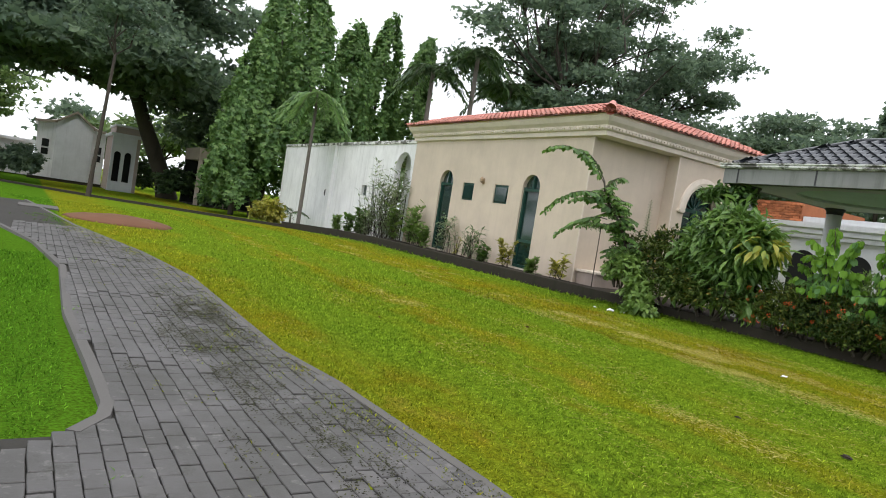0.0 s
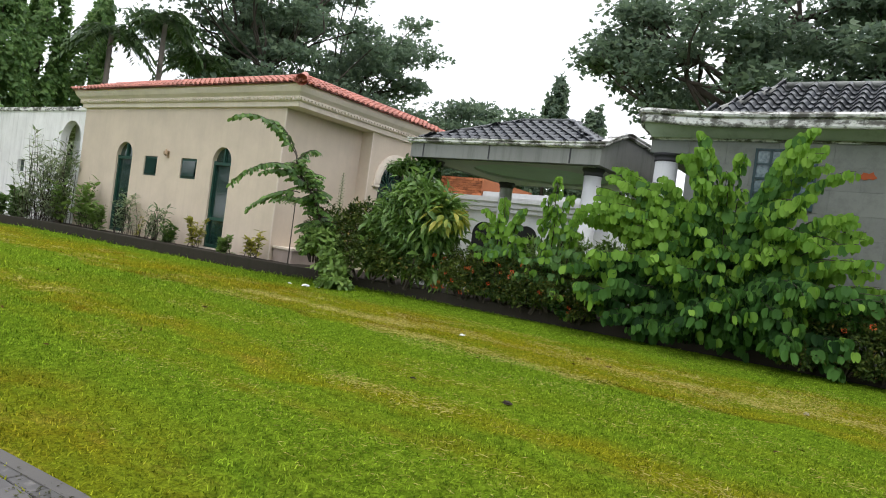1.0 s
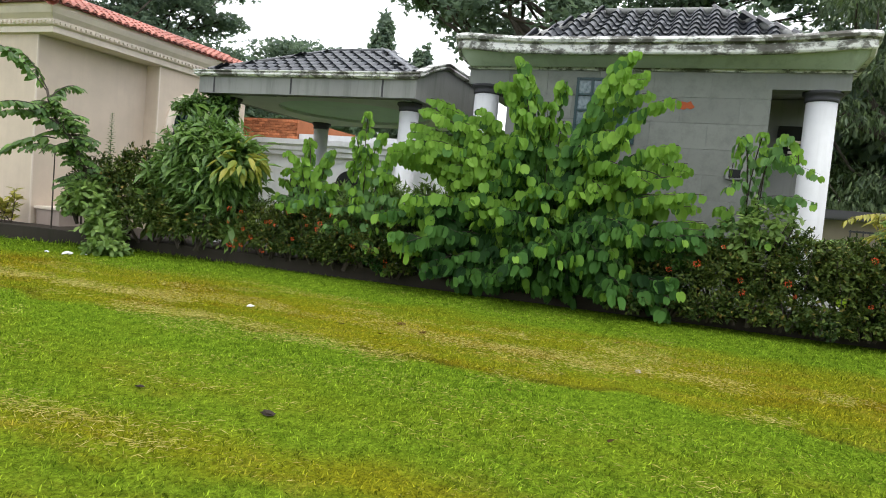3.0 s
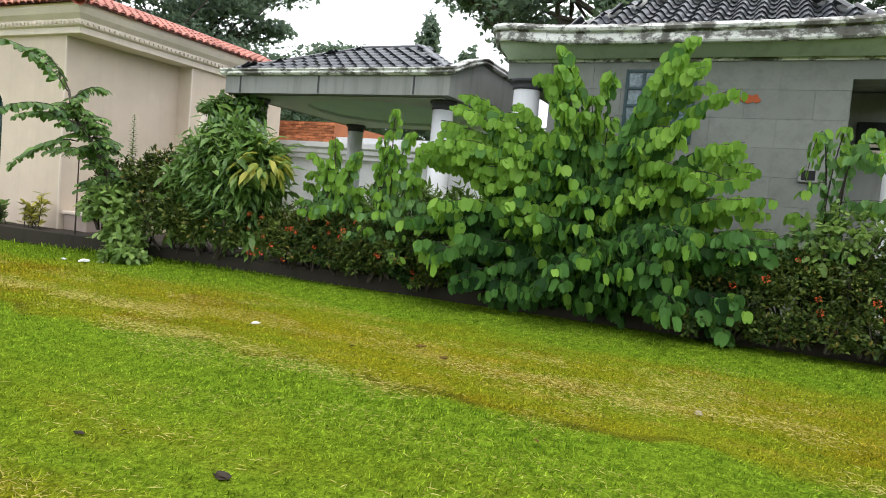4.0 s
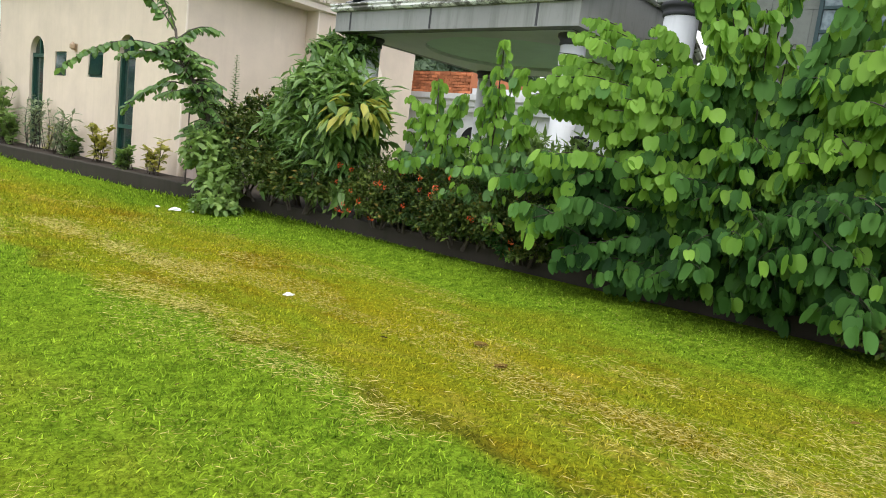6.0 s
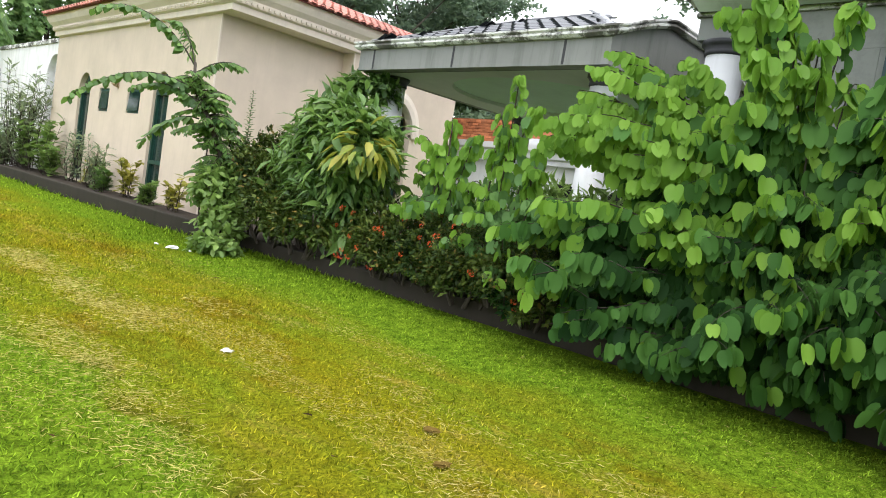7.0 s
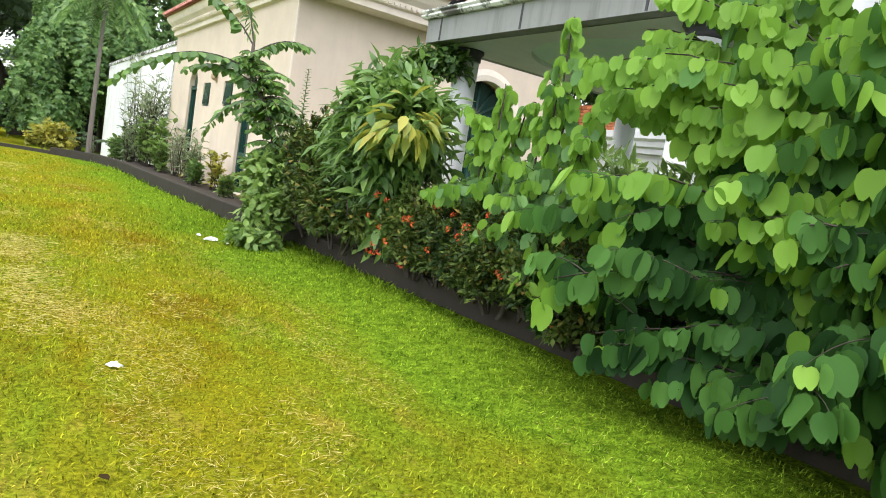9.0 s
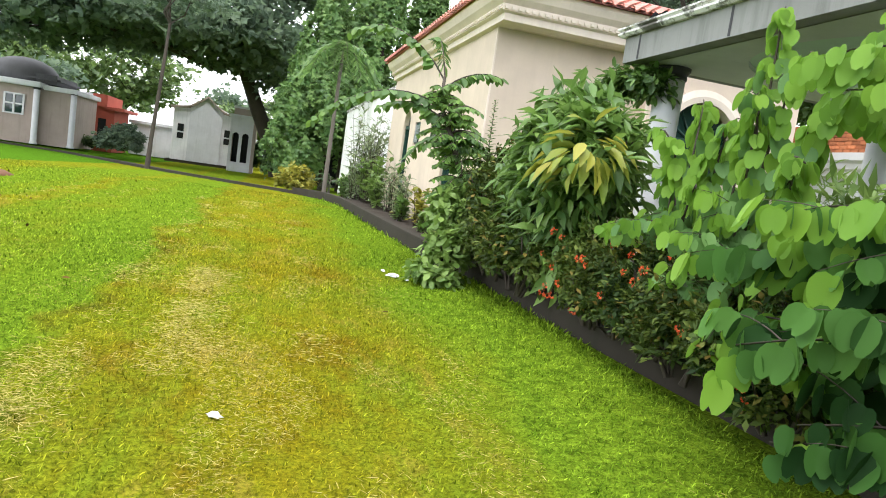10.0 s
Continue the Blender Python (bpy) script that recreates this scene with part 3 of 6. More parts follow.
adoor = part("arched_door", prism(arch_outline(ac, ah, 0.1, 2.85), "y", PY + 0.3, PY + 0.34), M_glass, cream, "dark green glass arched door")
for i in range(1, 6):
    t = math.pi * i / 6
    tube = [(ac, PY + 0.27, 2.85, 0.025), (ac + ah * math.cos(t), PY + 0.27, 2.85 + ah * math.sin(t), 0.025)]
    tube_mesh("fan_bar", [tube], M_green, adoor, 4)
part("transom", box(ac - ah, ac + ah, PY + 0.24, PY + 0.3, 2.8, 2.9), M_green, adoor)
part("mullion", box(ac - 0.04, ac + 0.04, PY + 0.24, PY + 0.3, 0.1, 2.8), M_green, adoor)
# thin white corner line
part("corner_bead", box(FX - 0.012, FX + 0.02, SY - 0.012, SY + 0.02, -0.1, 4.4), M_trim, cream)
part("corner_bead", box(16.93, 16.97, PY - 0.015, PY + 0.02, -0.1, 4.4), M_trim, cream)
# stepped cornice all round
corn = [(0.0, 4.40), (0.10, 4.42), (0.10, 4.55), (0.17, 4.58), (0.17, 4.70), (0.27, 4.80), (0.33, 4.92), (0.33, 5.0), (-0.3, 5.0), (-0.3, 4.40)]
cpts = [(20.6, PY, 0), (FX, PY, 0), (FX, 25.3, 0), (20.6, 25.3, 0)]
part("cornice", sweep(cpts, [(-o, u) for o, u in corn]), M_trim, cream, "ivory stepped cornice with dentils")
part("side_soffit", box(FX + 0.02, 16.95, PY + 0.1, SY + 0.05, 4.405, 4.46), M_cream, cream)
dent = box(-0.035, 0.035, -0.03, 0.03, 0, 0.055)
dme = bpy.data.meshes.new("dentil")
dent.to_mesh(dme)
dent.free()
dme.materials.append(M_trim)
for i in range(84):
    o = new("dentil", dme)
    o.parent = cream
    o.location = (FX - 0.18, PY - 0.1 + i * 0.135, 4.6)
for i in range(50):
    o = new("dentil", dme)
    o.parent = cream
    o.location = (FX - 0.1 + i * 0.135, PY - 0.18, 4.6)
# tiled skirt roof
E0, ZI, TOPZ = 0.42, 4.99, 5.52
ex, ey = FX - E0, PY - E0
inn = 1.35
roof = part("roof", (lambda b: (slope_face(b, (ex, ey, ZI), (ex, 25.72, ZI), (ex + inn, 25.72 - inn, TOPZ), (ex + inn, ey + inn, TOPZ)),
                                slope_face(b, (ex, ey, ZI), (20.9, ey, ZI), (20.9 - 0.6, ey + inn, TOPZ), (ex + inn, ey + inn, TOPZ)),
                                slope_face(b, (ex + inn, ey + inn, TOPZ), (20.3, ey + inn, TOPZ), (20.3, 25.72 - inn, TOPZ), (ex + inn, 25.72 - inn, TOPZ)),
                                slope_face(b, (ex, 25.72, ZI), (20.9, 25.72, ZI), (20.3, 25.72 - inn, TOPZ), (ex + inn, 25.72 - inn, TOPZ)),
                                slope_face(b, (20.9, ey, ZI), (20.9, 25.72, ZI), (20.3, 25.72 - inn, TOPZ), (20.3, ey + inn, TOPZ)), b)[-1])(bmesh.new()), M_redtile, cream, "red clay barrel-tile skirt roof")
red_tile = tile_mesh("roof_tile", 0.23, 0.38, 0.075, M_redtile)
tile_slope(roof, red_tile, 0.23, 0.37, (ex, ey, ZI + 0.02), (ex, 25.72, ZI + 0.02), (ex + inn, 25.72 - inn, TOPZ + 0.02), (ex + inn, ey + inn, TOPZ + 0.02))
tile_slope(roof, red_tile, 0.23, 0.37, (ex, ey, ZI + 0.02), (20.9, ey, ZI + 0.02), (20.3, ey + inn, TOPZ + 0.02), (ex + inn, ey + inn, TOPZ + 0.02))
# hip cap tiles and ridge
hip = [(ex - 0.03 + t * inn, ey - 0.03 + t * inn, ZI + 0.06 + t * (TOPZ - ZI), 0.11 + (0.05 if t < 0.1 else 0)) for t in (0, 0.06, 0.12, 0.3, 0.5, 0.7, 1.0)]
tube_mesh("hip_cap", [hip], M_redtile, roof, 10, "rounded red hip cap tiles")
tube_mesh("ridge_cap", [[(ex + inn, ey + inn, TOPZ + 0.03, 0.08), (ex + inn, 25.72 - inn, TOPZ + 0.03, 0.08)]], M_redtile, roof, 8)
tube_mesh("ridge_cap", [[(ex + inn, ey + inn, TOPZ + 0.03, 0.08), (20.3, ey + inn, TOPZ + 0.03, 0.08)]], M_redtile, roof, 8)


def tall_window(c, half):
    w = part("tall_window", prism(arch_outline(c, half - 0.01, 0.19, 2.78), "x", FX + 0.14, FX + 0.16), M_glass, cream, "tall arched window with dark green frame and glass")
    for y in (c - half + 0.04, c + half - 0.04):
        part("frame_stile", box(FX + 0.07, FX + 0.15, y - 0.04, y + 0.04, 0.19, 2.8), M_green, w)
    for z in (0.23, 1.05, 2.72):
        part("frame_rail", box(FX + 0.06, FX + 0.14, c - half + 0.02, c + half - 0.02, z - 0.04, z + 0.05), M_green, w)
    part("arch_mullion", box(FX + 0.08, FX + 0.14, c - 0.03, c + 0.03, 2.72, 2.78 + half - 0.02), M_green, w)
    part("sill", box(FX - 0.04, FX + 0.2, c - half - 0.04, c + half + 0.04, 0.12, 0.18, 0.01), M_trim, w)


for c, h in tall:
    tall_window(c, h)
for a, b in small:
    w = part("small_window", box(FX + 0.1, FX + 0.12, a + 0.01, b - 0.01, 2.19, 2.81), M_glass, cream, "small square awning window with green frame")
    for y in (a + 0.035, b - 0.035):
        part("frame_stile", box(FX + 0.04, FX + 0.11, y - 0.035, y + 0.035, 2.19, 2.81), M_green, w)
    for z in (2.225, 2.775):
        part("frame_rail", box(FX + 0.03, FX + 0.1, a + 0.02, b - 0.02, z - 0.035, z + 0.035), M_green, w)
    sash = part("awning_sash", box(-0.015, 0.015, a + 0.08, b - 0.08, -0.5, 0.0), M_glass, w)
    sash.matrix_local = Matrix.Translation((FX + 0.03, 0, 2.74)) @ Matrix.Rotation(radians(4), 4, "Y")
lampw = thing("wall_lamp", "small brass wall lamp on the cream wall", "lamp")
part("back_plate", box(FX - 0.02, FX + 0.005, 19.86, 19.98, 2.8, 3.02, 0.005), M_lamp, lampw)
part("shade", lathe([(0.03, 0), (0.075, 0.03), (0.075, 0.12), (0.04, 0.16), (0.01, 0.2)], 12, (FX - 0.1, 19.92, 2.86)), M_lamp, lampw)
part("arm", box(FX - 0.12, FX - 0.02, 19.905, 19.935, 2.84, 2.87), M_lamp, lampw)
# brick step box at the near corner
bs = thing("corner_step", "small brown brick step box beside the cream wall", "step")
part("body", box(13.86, 15.0, 13.85, 14.6, 0.02, 0.48, 0.015), M_brown, bs)
part("slab", box(13.82, 15.05, 13.8, 14.64, 0.48, 0.55, 0.015), M_trim, bs, "pale cement slab")

# ---------- white mausoleum ----------
white = thing("white_mausoleum", "white painted mausoleum with dark rain streaks", "building")
cut_wall("x", 14.2, 14.5, 26.0, 44.0, -0.6, 4.42, [arch_outline(27.1, 0.75, 0.0, 3.3), [(30.6, 1.9), (31.2, 1.9), (31.2, 2.4), (30.6, 2.4)]], M_white, white)
part("wall", box(14.5, 22, 43.7, 44.0, -0.6, 4.42), M_white, white)
part("wall", box(14.5, 22, 26.0, 26.3, -0.6, 4.42), M_white, white)
part("wall", box(14.9, 15.1, 26.3, 28.2, -0.4, 4.3), M_white, white)
part("roof", box(14.15, 22.1, 25.95, 44.05, 4.42, 4.58, 0.02), M_gutter, white)
part("pilaster", box(14.05, 14.2, 35.1, 35.6, -0.6, 4.42), M_white, white)
part("window", box(14.34, 14.37, 30.6, 31.2, 1.9, 2.4), M_glass, white)
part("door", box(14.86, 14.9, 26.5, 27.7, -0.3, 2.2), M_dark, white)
meter = tagged(part("electric_meter", box(14.1, 14.2, 35.75, 35.95, 1.6, 1.95, 0.02), M_capital), "small grey electric meter on the white wall", "meter")

# ---------- grey pavilion with a black tile roof ----------
pav = thing("pavilion", "open grey concrete pavilion with black glazed tile roof", "pavilion")
PX0, PX1, PY0, PY1 = 14.38, 19.3, 5.6, 10.64
PCX, PCY = 16.8, 8.15
part("fascia", box(PX0, PX0 + 0.22, PY0 + 0.2, PY1, 3.31, 3.66), M_conc, pav, "weathered grey concrete fascia")
part("fascia", box(PX0 + 0.22, PX1, PY1 - 0.22, PY1, 3.31, 3.66), M_conc, pav)
part("fascia", box(PX1 - 0.22, PX1, PY0 + 0.22, PY1 - 0.22, 3.31, 3.66), M_conc, pav)
for y in (6.3, 8.35, 10.25):
    part("fascia_joint", box(PX0 - 0.004, PX0 + 0.01, y - 0.02, y + 0.02, 3.32, 3.65), M_capital, pav)


def side_rise(x):
    f = (x - PX0) / (PX1 - PX0)
    return 0.5 * min(1.0, (math.sin(math.pi * f) * 1.25)) ** 0.9 if 0 < f < 1 else 0.0


xs_ = [PX0 + (PX1 - PX0) * i / 24 for i in range(25)]
part("arched_fascia", prism([(x, 3.31) for x in xs_] + [(x, 3.66 + side_rise(x)) for x in xs_[::-1]], "y", PY0, PY0 + 0.2), M_conc, pav, "side fascia swept up in an arch")
mould = [(0.0, 0.0), (0.05, 0.0), (0.09, 0.035), (0.09, 0.06), (0.06, 0.075), (0.1, 0.1), (0.1, 0.125), (-0.1, 0.125), (-0.1, 0.0)]
mp = [(PX0, PY1, 3.66), (PX0, PY0 + 0.4, 3.66), (PX0, PY0, 3.67)] + [(x, PY0, 3.66 + side_rise(x)) for x in xs_[1:]]
part("moulding", sweep([(PX1, PY1, 3.66)] + mp, mould), M_gutter, pav, "white moulding blackened by mould")
# ceiling with a round recess
bm = bmesh.new()
RC, RR = (16.7, 8.1), 1.75
outer = [bm.verts.new(p) for p in ((PX0 + 0.2, PY0 + 0.2, 3.30), (PX1 - 0.2, PY0 + 0.2, 3.30), (PX1 - 0.2, PY1 - 0.2, 3.30), (PX0 + 0.2, PY1 - 0.2, 3.30))]
inner = [bm.verts.new((RC[0] + RR * math.cos(2 * math.pi * i / 40), RC[1] + RR * math.sin(2 * math.pi * i / 40), 3.30)) for i in range(40)]
ed = [bm.edges.new((outer[i], outer[(i + 1) % 4])) for i in range(4)] + [bm.edges.new((inner[i], inner[(i + 1) % 40])) for i in range(40)]
bmesh.ops.triangle_fill(bm, use_beauty=True, edges=ed)
top = [bm.verts.new((v.co.x, v.co.y, 3.36)) for v in inner]
for i in range(40):
    bm.faces.new((inner[i], inner[(i + 1) % 40], top[(i + 1) % 40], top[i]))
part("soffit", bm, M_soffit, pav)
part("ceiling_disc", lathe([(RR, 3.362), (RR, 3.4)], 40, (RC[0], RC[1], 0)), M_ring, pav, "round recessed ceiling panel, mossy green")


def column(parent, x, y, z0, z1, r, mat=None):
    c = part("column", lathe([(r * 1.25, z0), (r * 1.25, z0 + 0.14), (r * 1.05, z0 + 0.2), (r, z0 + 0.3), (r * 0.97, z1 - 0.17)], 24, (x, y, 0)), mat or M_whiteclean, parent, "round white-painted column", True)
    part("capital", lathe([(r * 0.98, z1 - 0.17), (r * 1.07, z1 - 0.16), (r * 1.07, z1 - 0.12), (r * 1.02, z1 - 0.11), (r * 1.15, z1 - 0.06), (r * 1.25, z1 - 0.045), (r * 1.25, z1)], 24, (x, y, 0)), M_capital, c, "near-black capital", True)


for x, y in ((14.95, 10.25), (14.95, 5.95), (18.7, 10.2), (18.7, 6.1)):
    column(pav, x, y, -0.1, 3.3, 0.2)
part("floor_slab", box(PX0 + 0.1, PX1, PY0, PY1, -0.2, 0.12), M_conc, pav)
apex = (PCX, PCY, 4.78)
rb = 0.12
q = [(PX0 + rb, PY0 + rb, 3.74), (PX0 + rb, PY1 - rb, 3.74), (PX1 - rb, PY1 - rb, 3.74), (PX1 - rb, PY0 + rb, 3.74)]
r0, r1 = (PCX, PCY - 0.7, 4.7), (PCX, PCY + 0.7, 4.7)
bm = bmesh.new()
slope_face(bm, q[0], q[1], r1, r0)
slope_face(bm, q[1], q[2], r1)
slope_face(bm, q[2], q[3], r0, r1)
slope_face(bm, q[3], q[0], r0)
proof = part("roof", bm, M_blacktile, pav, "black glazed pantile hip roof")
btile = tile_mesh("roof_tile", 0.28, 0.4, 0.07, M_blacktile)
up = lambda p, d=0.02: (p[0], p[1], p[2] + d)
tile_slope(proof, btile, 0.28, 0.36, up(q[0]), up(q[1]), up(r1), up(r0))
tile_slope(proof, btile, 0.28, 0.36, up(q[1]), up(q[2]), up(r1), up(r1), 120)
tile_slope(proof, btile, 0.28, 0.36, up(q[3]), up(q[0]), up(r0), up(r0), 120)
for a, b in ((q[0], r0), (q[1], r1), (r0, r1)):
    tube_mesh("hip_cap", [[(*up(a, 0.06), 0.07), (*up(b, 0.06), 0.07)]], M_blacktile, proof, 8)

# ---------- grey stone mausoleum with upswept eaves ----------
grey = thing("grey_mausoleum", "grey stone-clad mausoleum with upswept white eaves and black tiles", "building")
GX = 14.88
part("wall_core", box(GX + 0.004, 19.5, -0.4, 3.95, -0.2, 3.97), M_greywall, grey)
part("porch_wall", box(17.2, 17.4, -1.36, -0.4, -0.2, 3.96), M_conc, grey)
part("porch_wall", box(17.2, 17.4, 3.95, 4.46, -0.2, 3.96), M_conc, grey)
part("plinth", box(14.4, 19.6, -2.0, 5.0, -0.2, 0.2), M_conc, grey)
part("porch_ceiling", box(15.2, 19.4, -1.36, -0.4, 3.98, 4.06), M_conc, grey)
part("porch_ceiling", box(15.2, 19.4, 3.95, 4.46, 3.98, 4.06), M_conc, grey)
# beam and cove under the eaves
part("beam", box(GX - 0.02, 15.2, -1.62, -0.4, 3.7, 3.97), M_greywall, grey, "grey concrete beam over the columns")
part("beam", box(GX - 0.02, 15.2, 3.95, 4.72, 3.7, 3.97), M_greywall, grey)
part("string_course", box(GX - 0.07, 15.0, -1.66, 4.76, 3.97, 4.02, 0.01), M_gutter, grey, "thin white string course")
part("beam", box(15.2, 19.4, -1.62, -1.36, 3.7, 3.97), M_conc, grey)
part("beam", box(15.2, 19.4, 4.46, 4.72, 3.7, 3.97), M_conc, grey)


def eave_lift(s):
    """Rise of the eave towards its ends; s from -1 to 1."""
    return 0.16 * abs(s) ** 4.5


ep = []
for i in range(33):
    s = -1 + 2 * i / 32
    ep.append((14.45 + 0.3 * abs(s) ** 14, 1.54 + 3.38 * -s, 4.19 + eave_lift(s)))
sidep = [(14.45 + 5.3 * i / 12, -1.85, 4.19 + eave_lift(1 - 2 * i / 12)) for i in range(1, 13)]
sidep0 = [(14.45 + 5.3 * i / 12, 4.95, 4.19 + eave_lift(1 - 2 * i / 12)) for i in range(12, 0, -1)]
eave_pts = sidep0 + ep + sidep
emould = [(-0.1, -0.03), (0.03, -0.03), (0.05, 0.0), (0.05, 0.11), (0.0, 0.125), (0.0, 0.14), (0.09, 0.155), (0.11, 0.2), (0.08, 0.25), (-0.3, 0.25), (-0.3, 0.0)]
part("eave_moulding", sweep(eave_pts, emould), M_gutter, grey, "white eave moulding stained black, swept up at the corners")
bm = bmesh.new()
cv = []
for x, y, z in eave_pts:
    tx = min(max(x + 0.0, 14.74), 19.4)
    ty = min(max(y, -1.6), 4.7)
    cv.append([bm.verts.new((x + (tx - x) * f, y + (ty - y) * f, z + (4.0 - z) * g)) for f, g in ((0.0, -0.02), (0.15, 0.12), (0.4, 0.4), (0.7, 0.72), (1.0, 1.0))])
for a, b in zip(cv, cv[1:]):
    for k in range(4):
        bm.faces.new((a[k], a[k + 1], b[k + 1], b[k]))
part("cove", bm, M_cove, grey, "pale green-stained cove under the eaves", True)
for x, y in ((15.08, 4.42), (15.08, -1.26), (19.0, -1.36), (19.0, 4.42)):
    column(grey, x, y, 0.2, 3.7, 0.24)
q = [(14.85, -1.0, 4.4), (14.85, 3.8, 4.4), (19.5, 3.9, 4.4), (19.5, -1.1, 4.4)]
r0, r1 = (17.2, 0.55, 5.62), (17.2, 2.7, 5.62)
bm = bmesh.new()
slope_face(bm, q[0], q[1], r1, r0)
slope_face(bm, q[1], q[2], r1)
slope_face(bm, q[2], q[3], r0, r1)
slope_face(bm, q[3], q[0], r0)
slope_face(bm, (14.7, -1.7, 4.4), (14.7, 4.8, 4.4), (19.7, 4.8, 4.4), (19.7, -1.7, 4.4))
groof = part("roof", bm, M_blacktile, grey, "black glazed pantile hip roof with pale hips")
gtile = tile_mesh("roof_tile", 0.32, 0.42, 0.12, M_blacktile)
tile_slope(groof, gtile, 0.32, 0.36, up(q[0]), up(q[1]), up(r1), up(r0))
tile_slope(groof, gtile, 0.32, 0.36, up(q[1]), up(q[2]), up(r1), up(r1), 120)
tile_slope(groof, gtile, 0.32, 0.36, up(q[3]), up(q[0]), up(r0), up(r0), 120)
for a, b in ((q[0], r0), (q[1], r1), (r0, r1)):
    tube_mesh("hip_cap", [[(*up(a, 0.05), 0.08), (*up(b, 0.07), 0.08)]], M_conc, groof, 8)
M_block = material("wavy_blue_glass", (0.1, 0.16, 0.18), 0.15, 0.7)
base_to(M_block, ramp(M_block, noise_tex(M_block, 9, 3, 0.6), [(0.35, (0.05, 0.09, 0.1)), (0.7, (0.17, 0.24, 0.26))]))
bump(M_block, noise_tex(M_block, 14, 3, 0.5), 0.5, 0.02)
M_teal = material("dark_teal_frame", (0.02, 0.05, 0.055), 0.5, 0.4)
gw = thing("glass_block_window", "blue-grey wavy glass window with a dark teal grid", "window", kind="structure")
part("window_pane", box(GX - 0.035, GX - 0.02, 1.62, 2.66, 2.72, 3.82), M_block, gw)
for y in (1.62, 1.88, 2.14, 2.4, 2.66):
    part("window_bar", box(GX - 0.07, GX - 0.035, y - 0.022, y + 0.022, 2.7, 3.84), M_teal, gw)
for z in (2.72, 2.995, 3.27, 3.545, 3.82):
    part("window_bar", box(GX - 0.062, GX - 0.036, 1.62, 2.66, z - 0.02, z + 0.02), M_teal, gw)
pw = thing("porch_window", "small dark window with pale louvre slats", "window", kind="structure")
part("window_frame", box(17.12, 17.2, -1.55, -0.85, 2.75, 3.45), M_dark, pw)
for i in range(4):
    part("slat", box(17.06, 17.12, -1.5, -1.05, 2.82 + i * 0.1, 2.87 + i * 0.1), M_trim, pw)
vb = thing("vent_box", "small grey vent box on the stone wall", "vent")
part("frame", box(GX - 0.07, GX - 0.02, -0.2, 0.06, 2.2, 2.4, 0.01), M_conc, vb)
# Vent hole is a near-black plate, its inner shade painted.
part("opening", box(GX - 0.075, GX - 0.066, -0.16, 0.02, 2.23, 2.37), M_dark, vb)
bp = part("exposed_brick", prism([(0.66, 3.38), (0.72, 3.34), (0.78, 3.36), (0.84, 3.33), (0.93, 3.36), (0.98, 3.42), (0.9, 3.43), (0.88, 3.47), (0.79, 3.45), (0.73, 3.48), (0.7, 3.42)], "x", GX - 0.03, GX - 0.016), M_brickpatch, grey, "patch of orange brick where a slab chipped off")

# ---------- tiled house behind the pavilion ----------
back = thing("brick_parapet_house", "white house with an orange clay-brick parapet", "building")
BX = 21.6
part("wall", box(BX + 0.1, BX + 4, 8.0, 17.5, -0.2, 2.6), M_whiteclean, back)
part("low_wall", box(BX + 0.12, BX + 4, 8.0, 12.85, 3.1, 3.3), M_whiteclean, back)
part("parapet_core", box(BX + 0.06, BX + 4, 12.9, 17.5, 3.1, 3.75), M_orange, back)
part("cornice", sweep([(BX + 4, 17.5, 2.6), (BX, 17.5, 2.6), (BX, 8.0, 2.6)], [(0, 0), (0.05, 0), (0.05, 0.12), (0.12, 0.16), (0.12, 0.28), (0.2, 0.34), (0.2, 0.5), (-0.3, 0.5), (-0.3, 0)]), M_whiteclean, back, "white stepped cornice")
# Shade of the openings painted as dark panels on the wall face.
for c in (9.2, 10.9, 12.6):
    part("arched_opening", prism(arch_outline(c, 0.45, 0.3, 1.75), "x", BX + 0.08, BX + 0.1), M_dark, back, "round-headed opening drawn as a shade-dark panel")

# ---------- water tank on a steel stand ----------
tank = thing("water_tank", "ribbed stainless steel water tank", "water tank")
prof = [(0.62, 4.35)]
for i in range(7):
    z = 4.4 + i * 0.17
    prof += [(0.66, z), (0.66, z + 0.11), (0.64, z + 0.14)]
prof += [(0.62, 5.6), (0.3, 5.72), (0.12, 5.74)]
part("body", lathe(prof, 32, (20.3, -4.28, 0)), M_steel, tank, "", True)
part("label_band", (sweep([(20.3 + 0.672 * math.cos(a), -4.28 + 0.672 * math.sin(a), 5.1) for a in [math.pi * (0.6 + 0.8 * i / 16) for i in range(17)]], [(0, 0), (0.006, 0), (0.006, 0.2), (0, 0.2)])), M_red, tank, "red label band with pale bars")
for k in range(5):
    a = math.pi * (0.7 + 0.1 * k)
    b = part("label_bar", box(-0.004, 0.004, -0.04, 0.04, 0.04, 0.16), M_litter, tank)
    b.matrix_local = Matrix.Translation((20.3 + 0.684 * math.cos(a), -4.28 + 0.684 * math.sin(a), 5.1)) @ Matrix.Rotation(a, 4, "Z")
stand = thing("tank_stand", "grey painted steel angle stand for the water tank", "stand")
for x in (19.75, 20.85):
    for y in (-4.83, -3.73):
        part("leg", box(x - 0.04, x + 0.04, y - 0.04, y + 0.04, -0.2, 4.28), M_rust, stand)
for z in (1.4, 2.9, 4.2):
    for y in (-4.83, -3.73):
        part("rail", box(19.79, 20.81, y - 0.03, y + 0.03, z, z + 0.08), M_rust, stand)
    for x in (19.75, 20.85):
        part("rail", box(x - 0.03, x + 0.03, -4.79, -3.77, z, z + 0.08), M_rust, stand)
